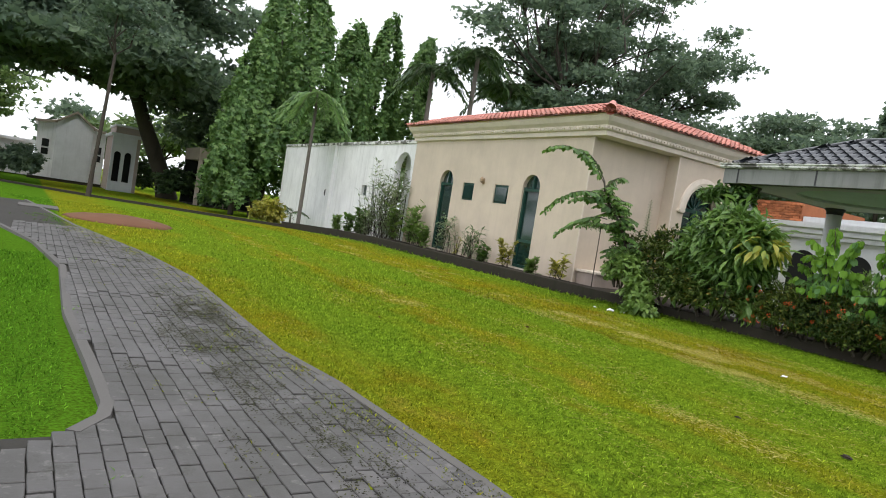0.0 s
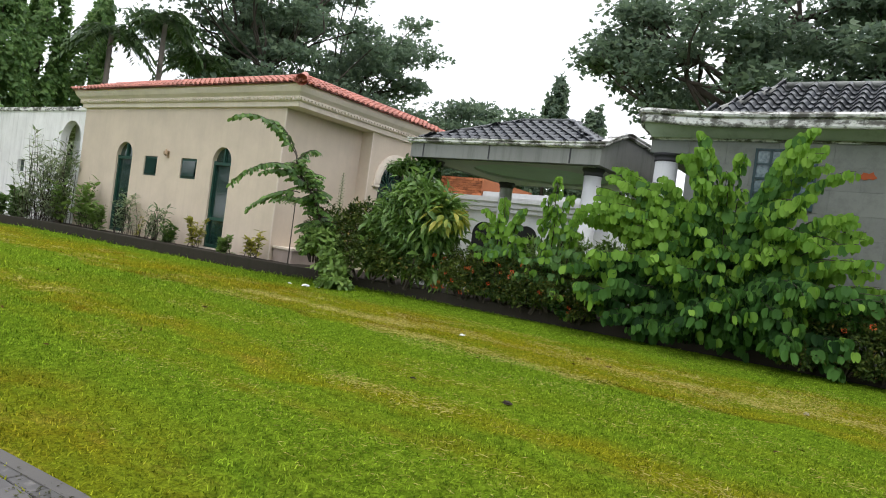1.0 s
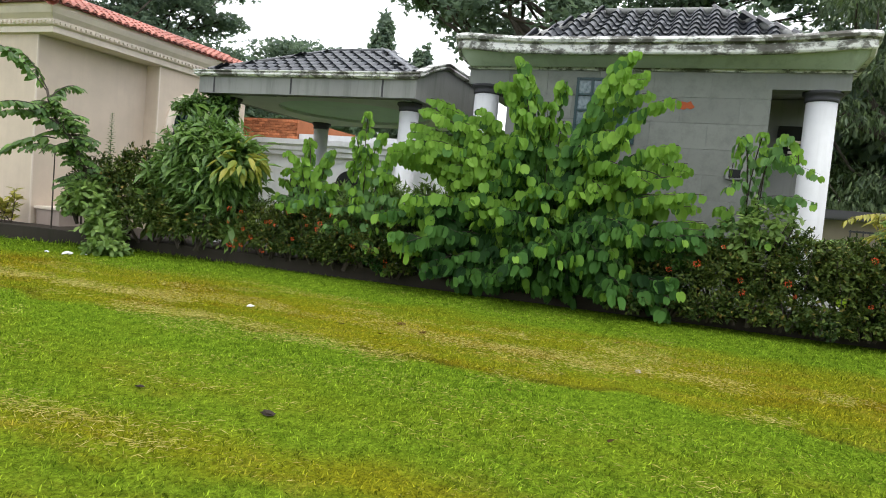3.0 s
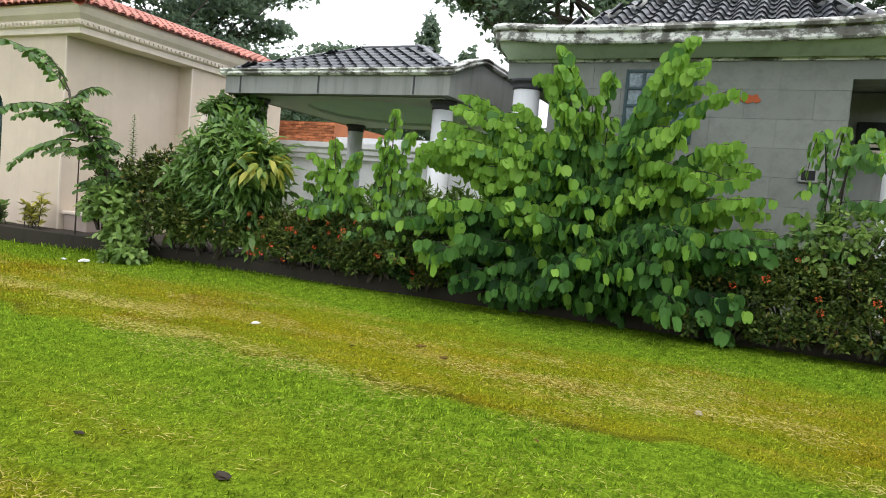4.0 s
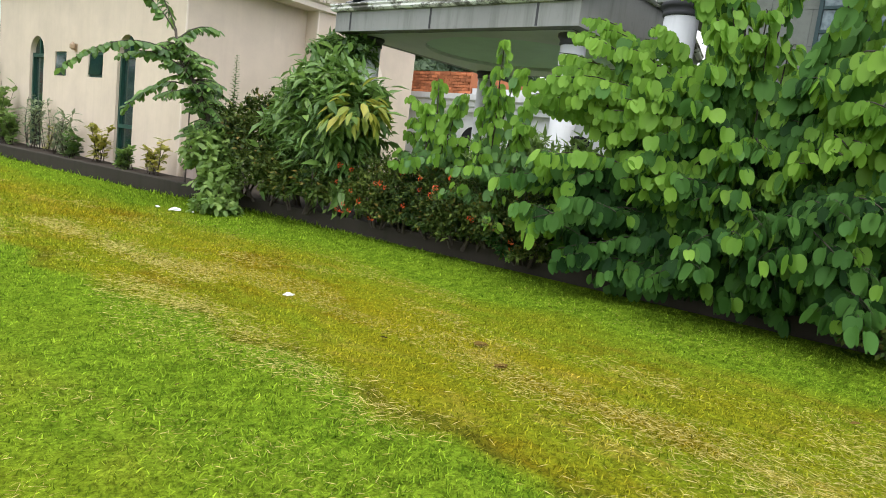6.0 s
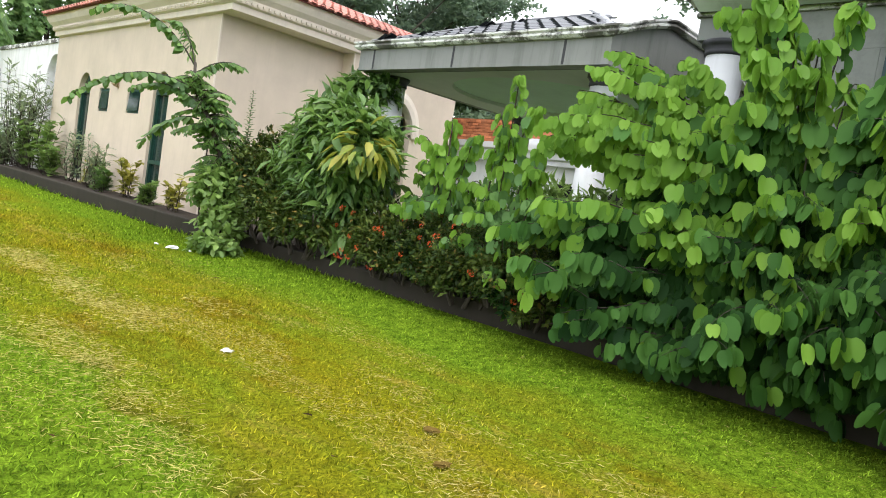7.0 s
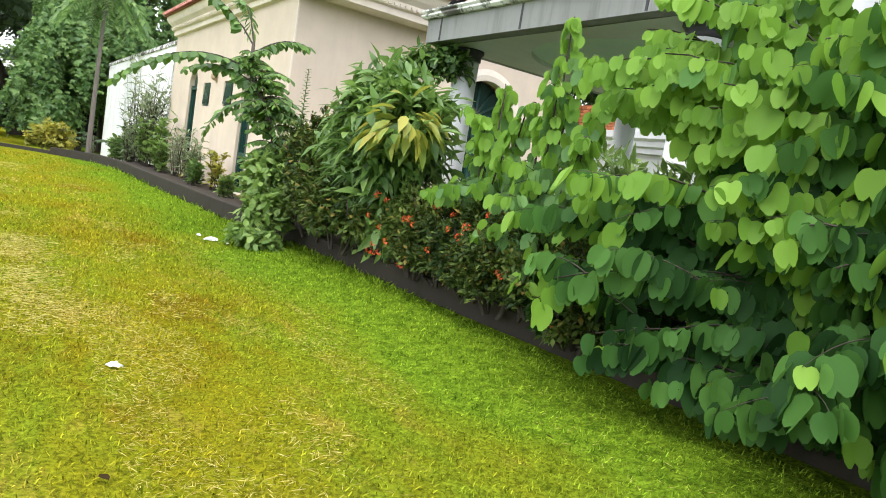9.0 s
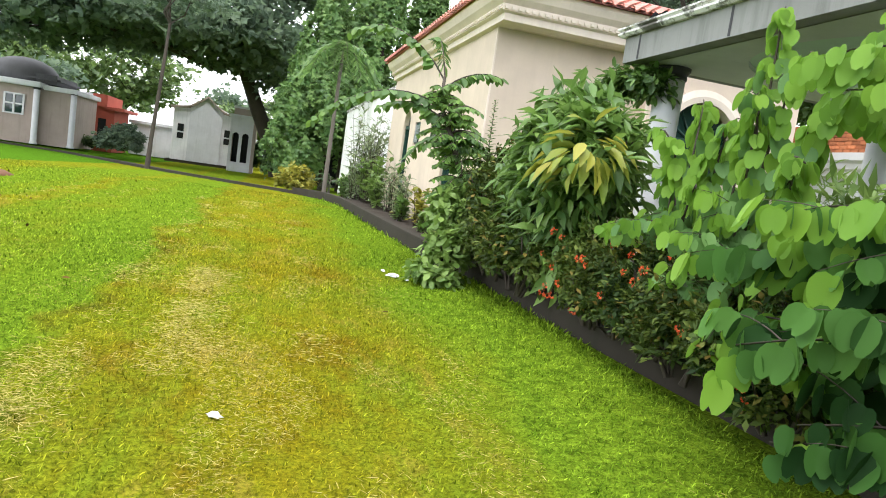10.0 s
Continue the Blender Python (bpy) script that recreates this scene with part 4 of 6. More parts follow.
tube_mesh("brace", [[(19.75, -4.83, 1.5, 0.03), (19.75, -3.73, 2.9, 0.03)], [(19.75, -3.73, 2.9, 0.03), (19.75, -4.83, 4.2, 0.03)]], M_rust, stand, 4)
part("deck", box(19.65, 20.95, -4.93, -3.63, 4.28, 4.35), M_rust, stand)
bw = thing("boundary_house", "low beige rendered house behind the palms", "building")
part("wall", box(23, 27, -16, -2.6, -0.2, 1.9), M_beige, bw)
part("roof", box(22.6, 27.4, -16.3, -2.2, 1.9, 2.15, 0.03), M_greyroof, bw)
gate = thing("steel_gate", "dark steel bar gate beside the grey mausoleum", "gate")
for i in range(20):
    part("bar", box(18.98, 19.02, -4.9 + i * 0.12, -4.88 + i * 0.12, -0.14, 1.6), M_capital, gate)
for z in (0.3, 1.0, 1.55):
    part("rail", box(18.99, 19.03, -4.92, -2.58, z, z + 0.04), M_capital, gate)

# ---------- far buildings across the lane ----------
tomb = thing("gabled_mausoleum", "small white chapel-like mausoleum with a pointed gable", "building")
TZ = -0.95
part("gable_wall", prism([(0.2, TZ), (6.2, TZ), (6.2, 4.5), (5.0, 4.7), (3.4, 6.0), (1.8, 4.9), (0.2, 4.7)], "y", 77.0, 77.4), M_white, tomb)
part("body", box(0.3, 6.1, 77.4, 84, TZ, 4.5), M_white, tomb)
part("centre_panel", prism([(1.8, TZ), (5.0, TZ), (5.0, 4.2), (3.4, 5.5), (1.8, 4.3)], "y", 76.7, 77.0), M_whiteclean, tomb)
part("roof", prism([(0.0, 4.5), (6.4, 4.4), (3.4, 5.7)], "y", 77.5, 84), M_white, tomb)
for a, b in (((-0.1, 4.75), (1.8, 4.95)), ((1.7, 4.95), (3.4, 6.15)), ((3.4, 6.15), (5.1, 4.8)), ((5.0, 4.8), (6.4, 4.55))):
    part("coping", prism([a, b, (b[0], b[1] - 0.22), (a[0], a[1] - 0.22)], "y", 76.55, 77.6), M_beige, tomb)
for x in (1.0, 5.6):
    w = part("window", box(x - 0.3, x + 0.3, 76.95, 77.0, 1.5, 3.0), M_dark, tomb)
    part("lattice", box(x - 0.32, x + 0.32, 76.9, 76.95, 2.1, 2.25), M_whiteclean, w)
part("base", box(-0.2, 6.6, 76.4, 84.2, TZ - 0.2, TZ + 0.25), M_kerb, tomb)

brown = thing("brown_shrine", "small brown shrine with white trim and pointed openings", "building")
BZ = -0.9
cut_wall("y", 70.0, 70.3, 6.2, 8.3, BZ, 4.2, [arch_outline(6.75, 0.3, 0.0, 2.5), arch_outline(7.65, 0.3, 0.0, 2.5)], M_whiteclean, brown)
part("wall", box(8.3, 8.6, 70.0, 76, BZ, 4.2), M_brown, brown)
part("wall", box(6.2, 6.5, 70.3, 76, BZ, 4.2), M_brown, brown)
# Dark sheet stands in for the shade behind the arches.
part("interior", box(6.5, 8.3, 71.0, 71.2, BZ, 4.2), M_dark, brown)
part("cornice", box(6.0, 8.9, 69.8, 76.2, 4.2, 4.5, 0.05), M_whiteclean, brown)
part("attic", box(6.4, 8.5, 70.2, 75.8, 4.5, 5.1), M_brown, brown)
part("cornice", box(6.3, 8.6, 70.1, 75.9, 5.1, 5.3, 0.04), M_whiteclean, brown)

shed = thing("dark_shelter", "dark open shelter with a pale fascia under the trees", "shelter")
part("fascia", box(11.6, 17.0, 58, 64, 3.0, 4.0), M_beige, shed)
# Near-black walls carry the shelter's inner shade in their colour.
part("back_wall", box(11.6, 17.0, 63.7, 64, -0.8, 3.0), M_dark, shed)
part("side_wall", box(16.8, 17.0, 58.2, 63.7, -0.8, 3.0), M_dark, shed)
for x in (11.8, 14.2, 16.6):
    part("post", box(x - 0.15, x + 0.15, 58.1, 58.4, -0.8, 3.0), M_brown, shed)
part("floor", box(11.6, 17.0, 58, 64, -0.9, -0.75), M_kerb, shed)

hb = thing("domed_house", "brown rendered mausoleum with white columns and a grey dome", "building")
HZ = -0.75
part("wall", box(-22, -9.1, 65.4, 74, HZ, 3.9), M_brown, hb)
part("side_wall", box(-9.1, -6.3, 66.0, 74, HZ, 3.8), M_brown, hb)
part("cornice", box(-22.4, -8.6, 64.9, 74.2, 3.9, 4.35, 0.06), M_whiteclean, hb, "white moulded cornice")
part("cornice", box(-8.6, -6.0, 65.6, 74.2, 3.8, 4.2, 0.05), M_whiteclean, hb)
part("dome", lathe([(2.7, 4.3), (2.7, 4.9), (2.5, 5.4), (2.0, 5.9), (1.2, 6.25), (0.3, 6.4)], 28, (-10.9, 68.5, 0)), M_greyroof, hb, "", True)
part("roof", box(-21, -7.5, 66, 73, 4.35, 5.1, 0.3), M_greyroof, hb)
for x, y in ((-8.9, 65.2), (-6.3, 65.9), (-14.0, 65.2)):
    column(hb, x, y, HZ, 3.9, 0.24, M_whiteclean)
w = part("window", box(-11.2, -9.9, 65.33, 65.4, 1.6, 3.1), M_glass, hb)
for x in (-11.25, -10.55, -9.85):
    part("window_frame", box(x - 0.07, x + 0.07, 65.25, 65.33, 1.5, 3.2), M_whiteclean, w)
for z in (1.55, 2.35, 3.15):
    part("window_frame", box(-11.18, -9.92, 65.26, 65.32, z - 0.06, z + 0.06), M_whiteclean, w)
wh = thing("white_portico_house", "white mausoleum with a columned porch", "building")
part("wall", box(-9.2, -6.9, 76.5, 84, -0.9, 4.2), M_whiteclean, wh)
part("cornice", box(-9.4, -6.7, 76, 84, 4.2, 4.6, 0.05), M_whiteclean, wh)
for x in (-8.9, -8.0, -7.1):
    column(wh, x, 76.2, -0.9, 4.2, 0.18)
# Dark panel before the wall stands for the porch's shade.
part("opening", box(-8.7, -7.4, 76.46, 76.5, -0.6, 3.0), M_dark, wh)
rh = thing("red_brick_mausoleum", "red brick mausoleum with an open doorway", "building")
part("wall", box(-6.7, -4.9, 75, 82, -0.9, 3.4), M_redhouse, rh)
part("parapet", box(-6.9, -5.6, 74.8, 82, 3.4, 4.6, 0.04), M_redhouse, rh)
part("roof", box(-5.6, -4.0, 74.8, 82, 3.2, 3.5, 0.04), M_redhouse, rh)
# Doorway is a dark plate: its unlit inside is painted on.
part("doorway", box(-6.3, -5.6, 74.95, 75.0, -0.6, 2.3), M_dark, rh)
lw = thing("long_white_mausoleum", "long low white mausoleum with a flat cornice", "building")
part("wall", box(-4.6, 0.0, 82, 88, -0.9, 2.4), M_whiteclean, lw)
part("cornice", box(-4.8, 0.2, 81.7, 88, 2.4, 2.75, 0.05), M_whiteclean, lw)


# ---------- plants ----------
def rngs(seed):
    return np.random.default_rng(seed)


def butterfly_shrub(name, label, cx, cy, z0, stems, seed, leaf=0.15, group="", pale=False):
    """Upright shoots and level side sprays; two-lobed leaves hang below them in rows. stems: (dx, dy, height, droop)."""
    rng = rngs(seed)
    e = thing(name, label, "shrub", group)
    paths, P, A, U, S, leaf_tone = [], [], [], [], [], []

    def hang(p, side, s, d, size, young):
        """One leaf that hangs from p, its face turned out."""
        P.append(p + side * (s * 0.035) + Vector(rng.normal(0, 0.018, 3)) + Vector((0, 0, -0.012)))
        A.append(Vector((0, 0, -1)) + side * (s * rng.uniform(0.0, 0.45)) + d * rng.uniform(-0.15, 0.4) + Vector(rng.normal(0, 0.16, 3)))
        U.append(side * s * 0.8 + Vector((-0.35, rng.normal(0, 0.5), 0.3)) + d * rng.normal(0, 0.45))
        # Past y 4.3 leaves turn paler: light on that side put into tone.
        S.append(size), leaf_tone.append(young + (0.13 if p.y > 4.3 else 0.0))

    for dx, dy, h, droop in stems:
        n = 14
        pts = []
        bow = rng.normal(0, 0.05, 2)
        for i in range(n):
            f = i / (n - 1)
            r = f ** 1.15
            z = h * (math.sin(f * math.pi / 2 * (1 + droop)) / max(0.3, math.sin(math.pi / 2 * min(1.0, 1 + droop)))) + (0.55 * droop * math.sin(math.pi * f) if h < 1.2 else 0)
            pts.append(Vector((cx + dx * r + bow[0] * math.sin(f * 5), cy + dy * r + bow[1] * math.sin(f * 5), z0 + z)))
        paths.append([(*p, 0.014 * (1 - 0.8 * i / (n - 1)) + 0.003) for i, p in enumerate(pts)])
        length = sum((b - a).length for a, b in zip(pts, pts[1:]))
        tall = h > 1.3
        out = Vector((dx, dy, 0)) + Vector((-0.25, 0, 0))
        out = out.normalized() if out.length > 0.05 else Vector((-1, 0, 0))
        count = int(length / 0.06)
        for k in range(count):
            f = 0.15 + 0.85 * (k + rng.random()) / count
            i = min(n - 2, int(f * (n - 1)))
            p = pts[i].lerp(pts[i + 1], f * (n - 1) - i)
            d = (pts[i + 1] - pts[i]).normalized()
            side = d.cross(Vector((0, 0, 1)))
            side = side.normalized() if side.length > 0.25 else Vector((rng.normal(0, 0.35), 1, 0)).normalized()
            size = leaf * rng.uniform(0.6, 1.15) * (1.0 if f < 0.85 else 1.0 - 2.2 * (f - 0.85))
            # Paler up the shoot: young tips plus light painted on the top.
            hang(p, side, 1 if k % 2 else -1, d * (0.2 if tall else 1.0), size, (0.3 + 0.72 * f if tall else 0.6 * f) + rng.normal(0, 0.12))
        # level side sprays, tips bent down
        for k in range(int(length * (1.1 if tall else 1.6))):
            f = rng.uniform(0.12, 0.55) if tall else rng.uniform(0.3, 0.95)
            p = pts[min(n - 2, int(f * (n - 1)))]
            d = out + Vector((rng.normal(0, 0.55), rng.normal(0, 0.55), rng.uniform(-0.1, 0.75)))
            d.normalize()
            L = rng.uniform(0.35, 0.8)
            m = 6
            tw = [p + d * (L * j / m) + Vector((0, 0, -0.3 * L * (j / m) ** 2)) for j in range(m + 1)]
            paths.append([(*q_, 0.006 * (1 - 0.7 * j / m)) for j, q_ in enumerate(tw)])
            sd = d.cross(Vector((0, 0, 1))).normalized()
            nl = int(L / 0.045)
            for j in range(nl):
                g = 0.12 + 0.88 * (j + 0.6) / nl
                # Tips young; the height term paints shade low and light up high.
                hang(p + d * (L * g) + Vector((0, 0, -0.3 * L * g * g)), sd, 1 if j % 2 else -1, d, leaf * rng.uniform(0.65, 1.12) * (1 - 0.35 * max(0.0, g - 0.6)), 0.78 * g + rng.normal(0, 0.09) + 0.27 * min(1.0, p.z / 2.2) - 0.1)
    tube_mesh("branchwork", paths, M_bark, e, 3)
    leaf_tone = np.array(leaf_tone)
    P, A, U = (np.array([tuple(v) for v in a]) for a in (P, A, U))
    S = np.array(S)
    # Old and young leaves, split by a tone that includes painted light.
    for nm, lab, lo, hi, mat in (("old_shaded_foliage", "", -9, 0.46, L_sap if pale else L_bau), ("foliage", "", 0.46, 0.78, L_sap if pale else L_mid), ("young_lit_foliage", "pale yellow-green leaves, young tips and painted-light tops", 0.78, 9, L_young)):
        k = (leaf_tone >= lo) & (leaf_tone < hi)
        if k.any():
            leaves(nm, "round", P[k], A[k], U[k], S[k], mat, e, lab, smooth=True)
    return e


def shrub_top(y):
    """Height of the big shrub's crown along the bed."""
    ys = [0.1, 0.5, 0.9, 1.25, 1.5, 1.75, 1.95, 2.2, 2.45, 3.0, 3.3, 3.7, 4.3, 4.8, 5.1, 5.5, 5.8]
    hs = [1.5, 2.2, 2.8, 3.3, 3.7, 2.6, 1.9, 1.9, 2.8, 3.2, 3.65, 3.0, 2.85, 2.95, 2.9, 2.5, 1.4]
    return float(np.interp(y, ys, hs))


def big_shrub():
    rng = rngs(5)
    base = 2.75
    stems = []
    for k in range(84):
        # upright shoots that make the ragged top
        y = rng.uniform(0.2, 5.6)
        h = shrub_top(y) * rng.uniform(0.72, 1.02) - 0.1
        stems.append((rng.uniform(-0.85, 0.6), (y - base) * 0.96, max(0.5, h), rng.uniform(0.0, 0.04)))
    for k in range(74):
        # arching side shoots that fill the front in tiers
        y = rng.uniform(0.5, 5.5)
        f = rng.random() ** 1.2
        h = (0.25 if y < 4.6 else 0.6) + f * 0.66 * shrub_top(y)
        stems.append((-0.95 + 0.35 * f + rng.normal(0, 0.1), (y - base) * ((0.7 if f < 0.3 else 0.88 if f < 0.45 else 0.98) if y < base else 0.97), h, rng.uniform(0.1, 0.3)))
    for k in range(20):
        # lowest sprays that hang over the planter wall above the grass
        stems.append((rng.uniform(-0.75, -0.4), rng.uniform(-2.2, 1.5), rng.uniform(0.15, 0.5), rng.uniform(0.1, 0.25)))
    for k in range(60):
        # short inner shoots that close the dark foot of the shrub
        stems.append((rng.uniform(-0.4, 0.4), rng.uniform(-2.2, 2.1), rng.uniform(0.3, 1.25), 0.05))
    for y, h in ((1.5, 3.75), (1.4, 3.5), (3.35, 3.7), (3.15, 3.4), (2.6, 3.35), (4.75, 3.0), (4.55, 2.85), (4.95, 2.85), (5.15, 2.6), (4.85, 2.5), (0.9, 3.1)):
        stems.append((-0.15, y - base, h, 0.0))
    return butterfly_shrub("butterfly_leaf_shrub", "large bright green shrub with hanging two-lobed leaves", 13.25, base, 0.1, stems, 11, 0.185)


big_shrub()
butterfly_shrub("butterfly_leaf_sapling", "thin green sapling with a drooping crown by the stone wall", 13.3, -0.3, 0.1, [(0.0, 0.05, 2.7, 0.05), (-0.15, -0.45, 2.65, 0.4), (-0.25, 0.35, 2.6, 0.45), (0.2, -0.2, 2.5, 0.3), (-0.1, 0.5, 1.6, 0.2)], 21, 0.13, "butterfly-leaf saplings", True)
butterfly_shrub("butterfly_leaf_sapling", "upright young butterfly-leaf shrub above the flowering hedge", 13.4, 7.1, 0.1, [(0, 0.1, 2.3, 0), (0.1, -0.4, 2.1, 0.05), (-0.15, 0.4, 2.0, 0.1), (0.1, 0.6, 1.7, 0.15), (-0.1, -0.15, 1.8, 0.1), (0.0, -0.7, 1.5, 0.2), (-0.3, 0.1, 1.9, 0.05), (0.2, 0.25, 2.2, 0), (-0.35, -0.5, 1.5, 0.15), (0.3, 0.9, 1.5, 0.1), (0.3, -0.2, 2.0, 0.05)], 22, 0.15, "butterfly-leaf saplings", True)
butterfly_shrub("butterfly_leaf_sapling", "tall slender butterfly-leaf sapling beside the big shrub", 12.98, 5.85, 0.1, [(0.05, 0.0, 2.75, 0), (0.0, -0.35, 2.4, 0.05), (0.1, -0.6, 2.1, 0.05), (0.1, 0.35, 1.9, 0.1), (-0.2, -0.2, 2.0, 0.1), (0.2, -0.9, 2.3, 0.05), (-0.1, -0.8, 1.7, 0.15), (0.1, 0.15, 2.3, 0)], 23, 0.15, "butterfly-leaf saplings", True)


def mound_points(rng, n, c, r, rough=0.25, low=-0.5):
    """Points in the outer shell of a lumpy mound, with outward directions."""
    d = unit(rng, n * 2)
    d = d[d[:, 2] > low][:n]
    k = np.array([1 + rough * noise.noise(Vector(v) * 2.3 + Vector(c)) + 0.5 * rough * noise.noise(Vector(v) * 6 + Vector(c)) for v in d])
    depth = 1 - 0.35 * rng.random(len(d)) ** 1.6
    return np.array(c) + d * np.array(r) * (k * depth)[:, None], d


def bush(name, label, blobs, shape, mat, size, density, seed, droop=0.2, category="bush", group="", stems=True, extra=()):
    rng = rngs(seed)
    e = thing(name, label, category, group)
    P, A, U, S = [], [], [], []
    per = 9
    for c, r in blobs:
        n = int(density * (r[0] * r[1] + r[1] * r[2] + r[0] * r[2]) * 4.2 / per) + 3
        p, d = mound_points(rng, n, c, r)
        p, d = np.repeat(p, per, 0), np.repeat(d, per, 0)
        m = len(p)
        P.append(p + rng.normal(0, 0.28 * size, p.shape) - d * (rng.random(m) * 1.2 * size)[:, None])
        A.append(d * 0.7 + rng.normal(0, 0.8, d.shape) + np.array([0, 0, -droop]))
        U.append(d * 0.5 + rng.normal(0, 0.3, d.shape) + np.array([0, 0, 0.9]))
        S.append(size * rng.uniform(0.5, 1.3, m))
    leaves("foliage", shape, np.concatenate(P), np.concatenate(A), np.concatenate(U), np.concatenate(S), mat, e)
    if stems:
        paths = []
        for c, r in blobs:
            for k in range(7):
                an = rng.uniform(0, 6.28)
                b = (c[0] + 0.15 * r[0] * math.cos(an), c[1] + 0.25 * r[1] * math.sin(an), max(0.05, c[2] - r[2] * 0.95))
                t = (c[0] + 0.7 * r[0] * math.cos(an), c[1] + 0.7 * r[1] * math.sin(an), c[2] + r[2] * rng.uniform(0.1, 0.7))
                m = [(a + b_) / 2 + rng.normal(0, 0.04) for a, b_ in zip(b, t)]
                paths.append([(*b, 0.022), (*m, 0.014), (*t, 0.005)])
        tube_mesh("branchwork", paths, M_bark, e, 5)
    return e


def flower_mesh():
    rng = rngs(33)
    P, A, U = [], [], []
    for j in range(30):
        d = Vector(rng.normal(0, 1, 3)).normalized()
        d.z = abs(d.z)
        P.append(d * 0.045), A.append(d), U.append(Vector(rng.normal(0, 1, 3)))
    ob = leaves("flower_head", "small", P, A, U, [0.04] * 30, L_flower)
    me = ob.data
    bpy.data.objects.remove(ob)
    return me


FLOWER = flower_mesh()


def hedge(name, label, y0, y1, ztop, seed, flowers, spill=0.6):
    blobs = []
    rng = rngs(seed)
    y = y0
    while y < y1:
        h = ztop * rng.uniform(0.88, 1.08)
        blobs.append(((13.2 + rng.uniform(-0.08, 0.08), y, h * 0.58), (0.6 + rng.uniform(-0.05, 0.1), 0.5, h * 0.46)))
        if rng.random() < spill:
            blobs.append(((12.9 - (0.12 if spill > 0.9 else 0) + rng.uniform(-0.06, 0.06), y + 0.2, rng.uniform(0.3, 0.45) - (0.12 if spill > 0.9 else 0)), (0.34, 0.42, 0.28)))
        y += 0.5
    e = bush(name, label, blobs, "small", L_ixora, 0.07, 950, seed + 1, 0.0, "hedge")
    for k in range(flowers):
        y = rng.uniform(y0, y1)
        an = rng.uniform(-0.7, 0.9)
        o = new("flower_head", FLOWER)
        o.parent = e
        tip = Vector((-math.cos(an), rng.normal(0, 0.3), math.sin(an))).normalized()
        o.matrix_local = Matrix.Translation((13.2 - 0.66 * math.cos(an), y, ztop * 0.55 + ztop * 0.48 * math.sin(an))) @ tip.to_track_quat("Z", "Y").to_matrix().to_4x4() @ Matrix.Scale(rng.uniform(0.4, 0.7), 4)


hedge("ixora_hedge", "dark flowering hedge with orange-red flower heads", 4.9, 8.4, 1.1, 31, 24)
hedge("ixora_hedge", "dark flowering hedge with orange flowers by the grey mausoleum", -7.5, 1.1, 1.35, 41, 26, 1.0)

# dense mixed bush with yellowing leaves in front of the pavilion
eb = bush("mixed_bush", "tall dense bush of broad green leaves, some yellowing", [((13.35, 9.5, 1.65), (0.75, 1.0, 1.05)), ((13.2, 8.75, 1.65), (0.6, 0.75, 0.85)), ((13.3, 9.3, 2.15), (0.55, 0.6, 0.5)), ((13.4, 10.3, 1.1), (0.6, 0.7, 0.8)), ((13.1, 9.4, 0.75), (0.5, 1.3, 0.65))], "mango", L_mango, 0.3, 190, 51, 0.5)
bush("narrow_leaf_bush", "drooping narrow-leaved green bush before the pavilion", [((13.1, 9.6, 1.75), (0.6, 0.8, 0.75)), ((13.05, 9.1, 1.15), (0.55, 0.8, 0.7))], "lance", L_bush, 0.24, 170, 57, 0.8)
bush("vine", "dark leafy vine hanging from the pavilion corner", [((14.6, 10.5, 3.12), (0.4, 0.6, 0.2)), ((14.75, 10.3, 2.95), (0.3, 0.32, 0.28)), ((14.5, 10.95, 3.0), (0.3, 0.35, 0.16))], "oval", L_bush, 0.14, 420, 55, 0.8, "vine", stems=False)
rng = rngs(52)
P, d = mound_points(rng, 60, (12.85, 8.3, 1.75), (0.32, 0.4, 0.4), 0.6)
leaves("yellow_leaves", "mango", P, d + np.array([-0.2, 0, -0.9]), d + rng.normal(0, 0.3, d.shape), 0.33 * rng.uniform(0.7, 1.2, len(P)), L_yellow, eb, "drooping yellow-green leaves")
P, d = mound_points(rng, 30, (12.85, 7.95, 2.28), (0.08, 0.08, 0.07))
leaves("flower", "oval", P, d, d, 0.07 * np.ones(len(P)), L_yflower, eb, "single bright yellow flower")
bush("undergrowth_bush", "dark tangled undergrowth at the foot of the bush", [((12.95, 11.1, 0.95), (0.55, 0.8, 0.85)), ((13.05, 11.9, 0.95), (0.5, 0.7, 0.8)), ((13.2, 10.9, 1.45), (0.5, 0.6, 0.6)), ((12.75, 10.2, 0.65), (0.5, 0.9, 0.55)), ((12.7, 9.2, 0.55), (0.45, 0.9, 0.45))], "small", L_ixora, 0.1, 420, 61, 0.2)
bush("trailing_bush", "pale green trailing bush spilling over the planter wall", [((12.1, 10.5, 0.02), (0.4, 0.45, 0.3)), ((12.3, 10.8, 0.4), (0.4, 0.4, 0.4)), ((12.4, 11.2, 0.85), (0.4, 0.45, 0.4)), ((12.55, 11.7, 0.8), (0.35, 0.45, 0.45))], "oval", L_pale, 0.14, 330, 71, 0.4)
bush("leafy_weeds", "pale green weeds rising over the hedge beside the white column", [((13.15, -0.45, 1.3), (0.35, 0.6, 0.55)), ((13.1, -2.7, 1.5), (0.45, 0.9, 0.45))], "oval", L_pale, 0.13, 200, 83, 0.4)
bush("leafy_weeds", "loose leafy weeds between hedge and big shrub", [((13.75, 5.7, 1.15), (0.45, 0.6, 0.7)), ((13.7, 4.8, 0.9), (0.5, 0.7, 0.8)), ((13.75, 6.6, 1.0), (0.4, 0.7, 0.6))], "lance", L_pale, 0.2, 260, 81, 0.3)
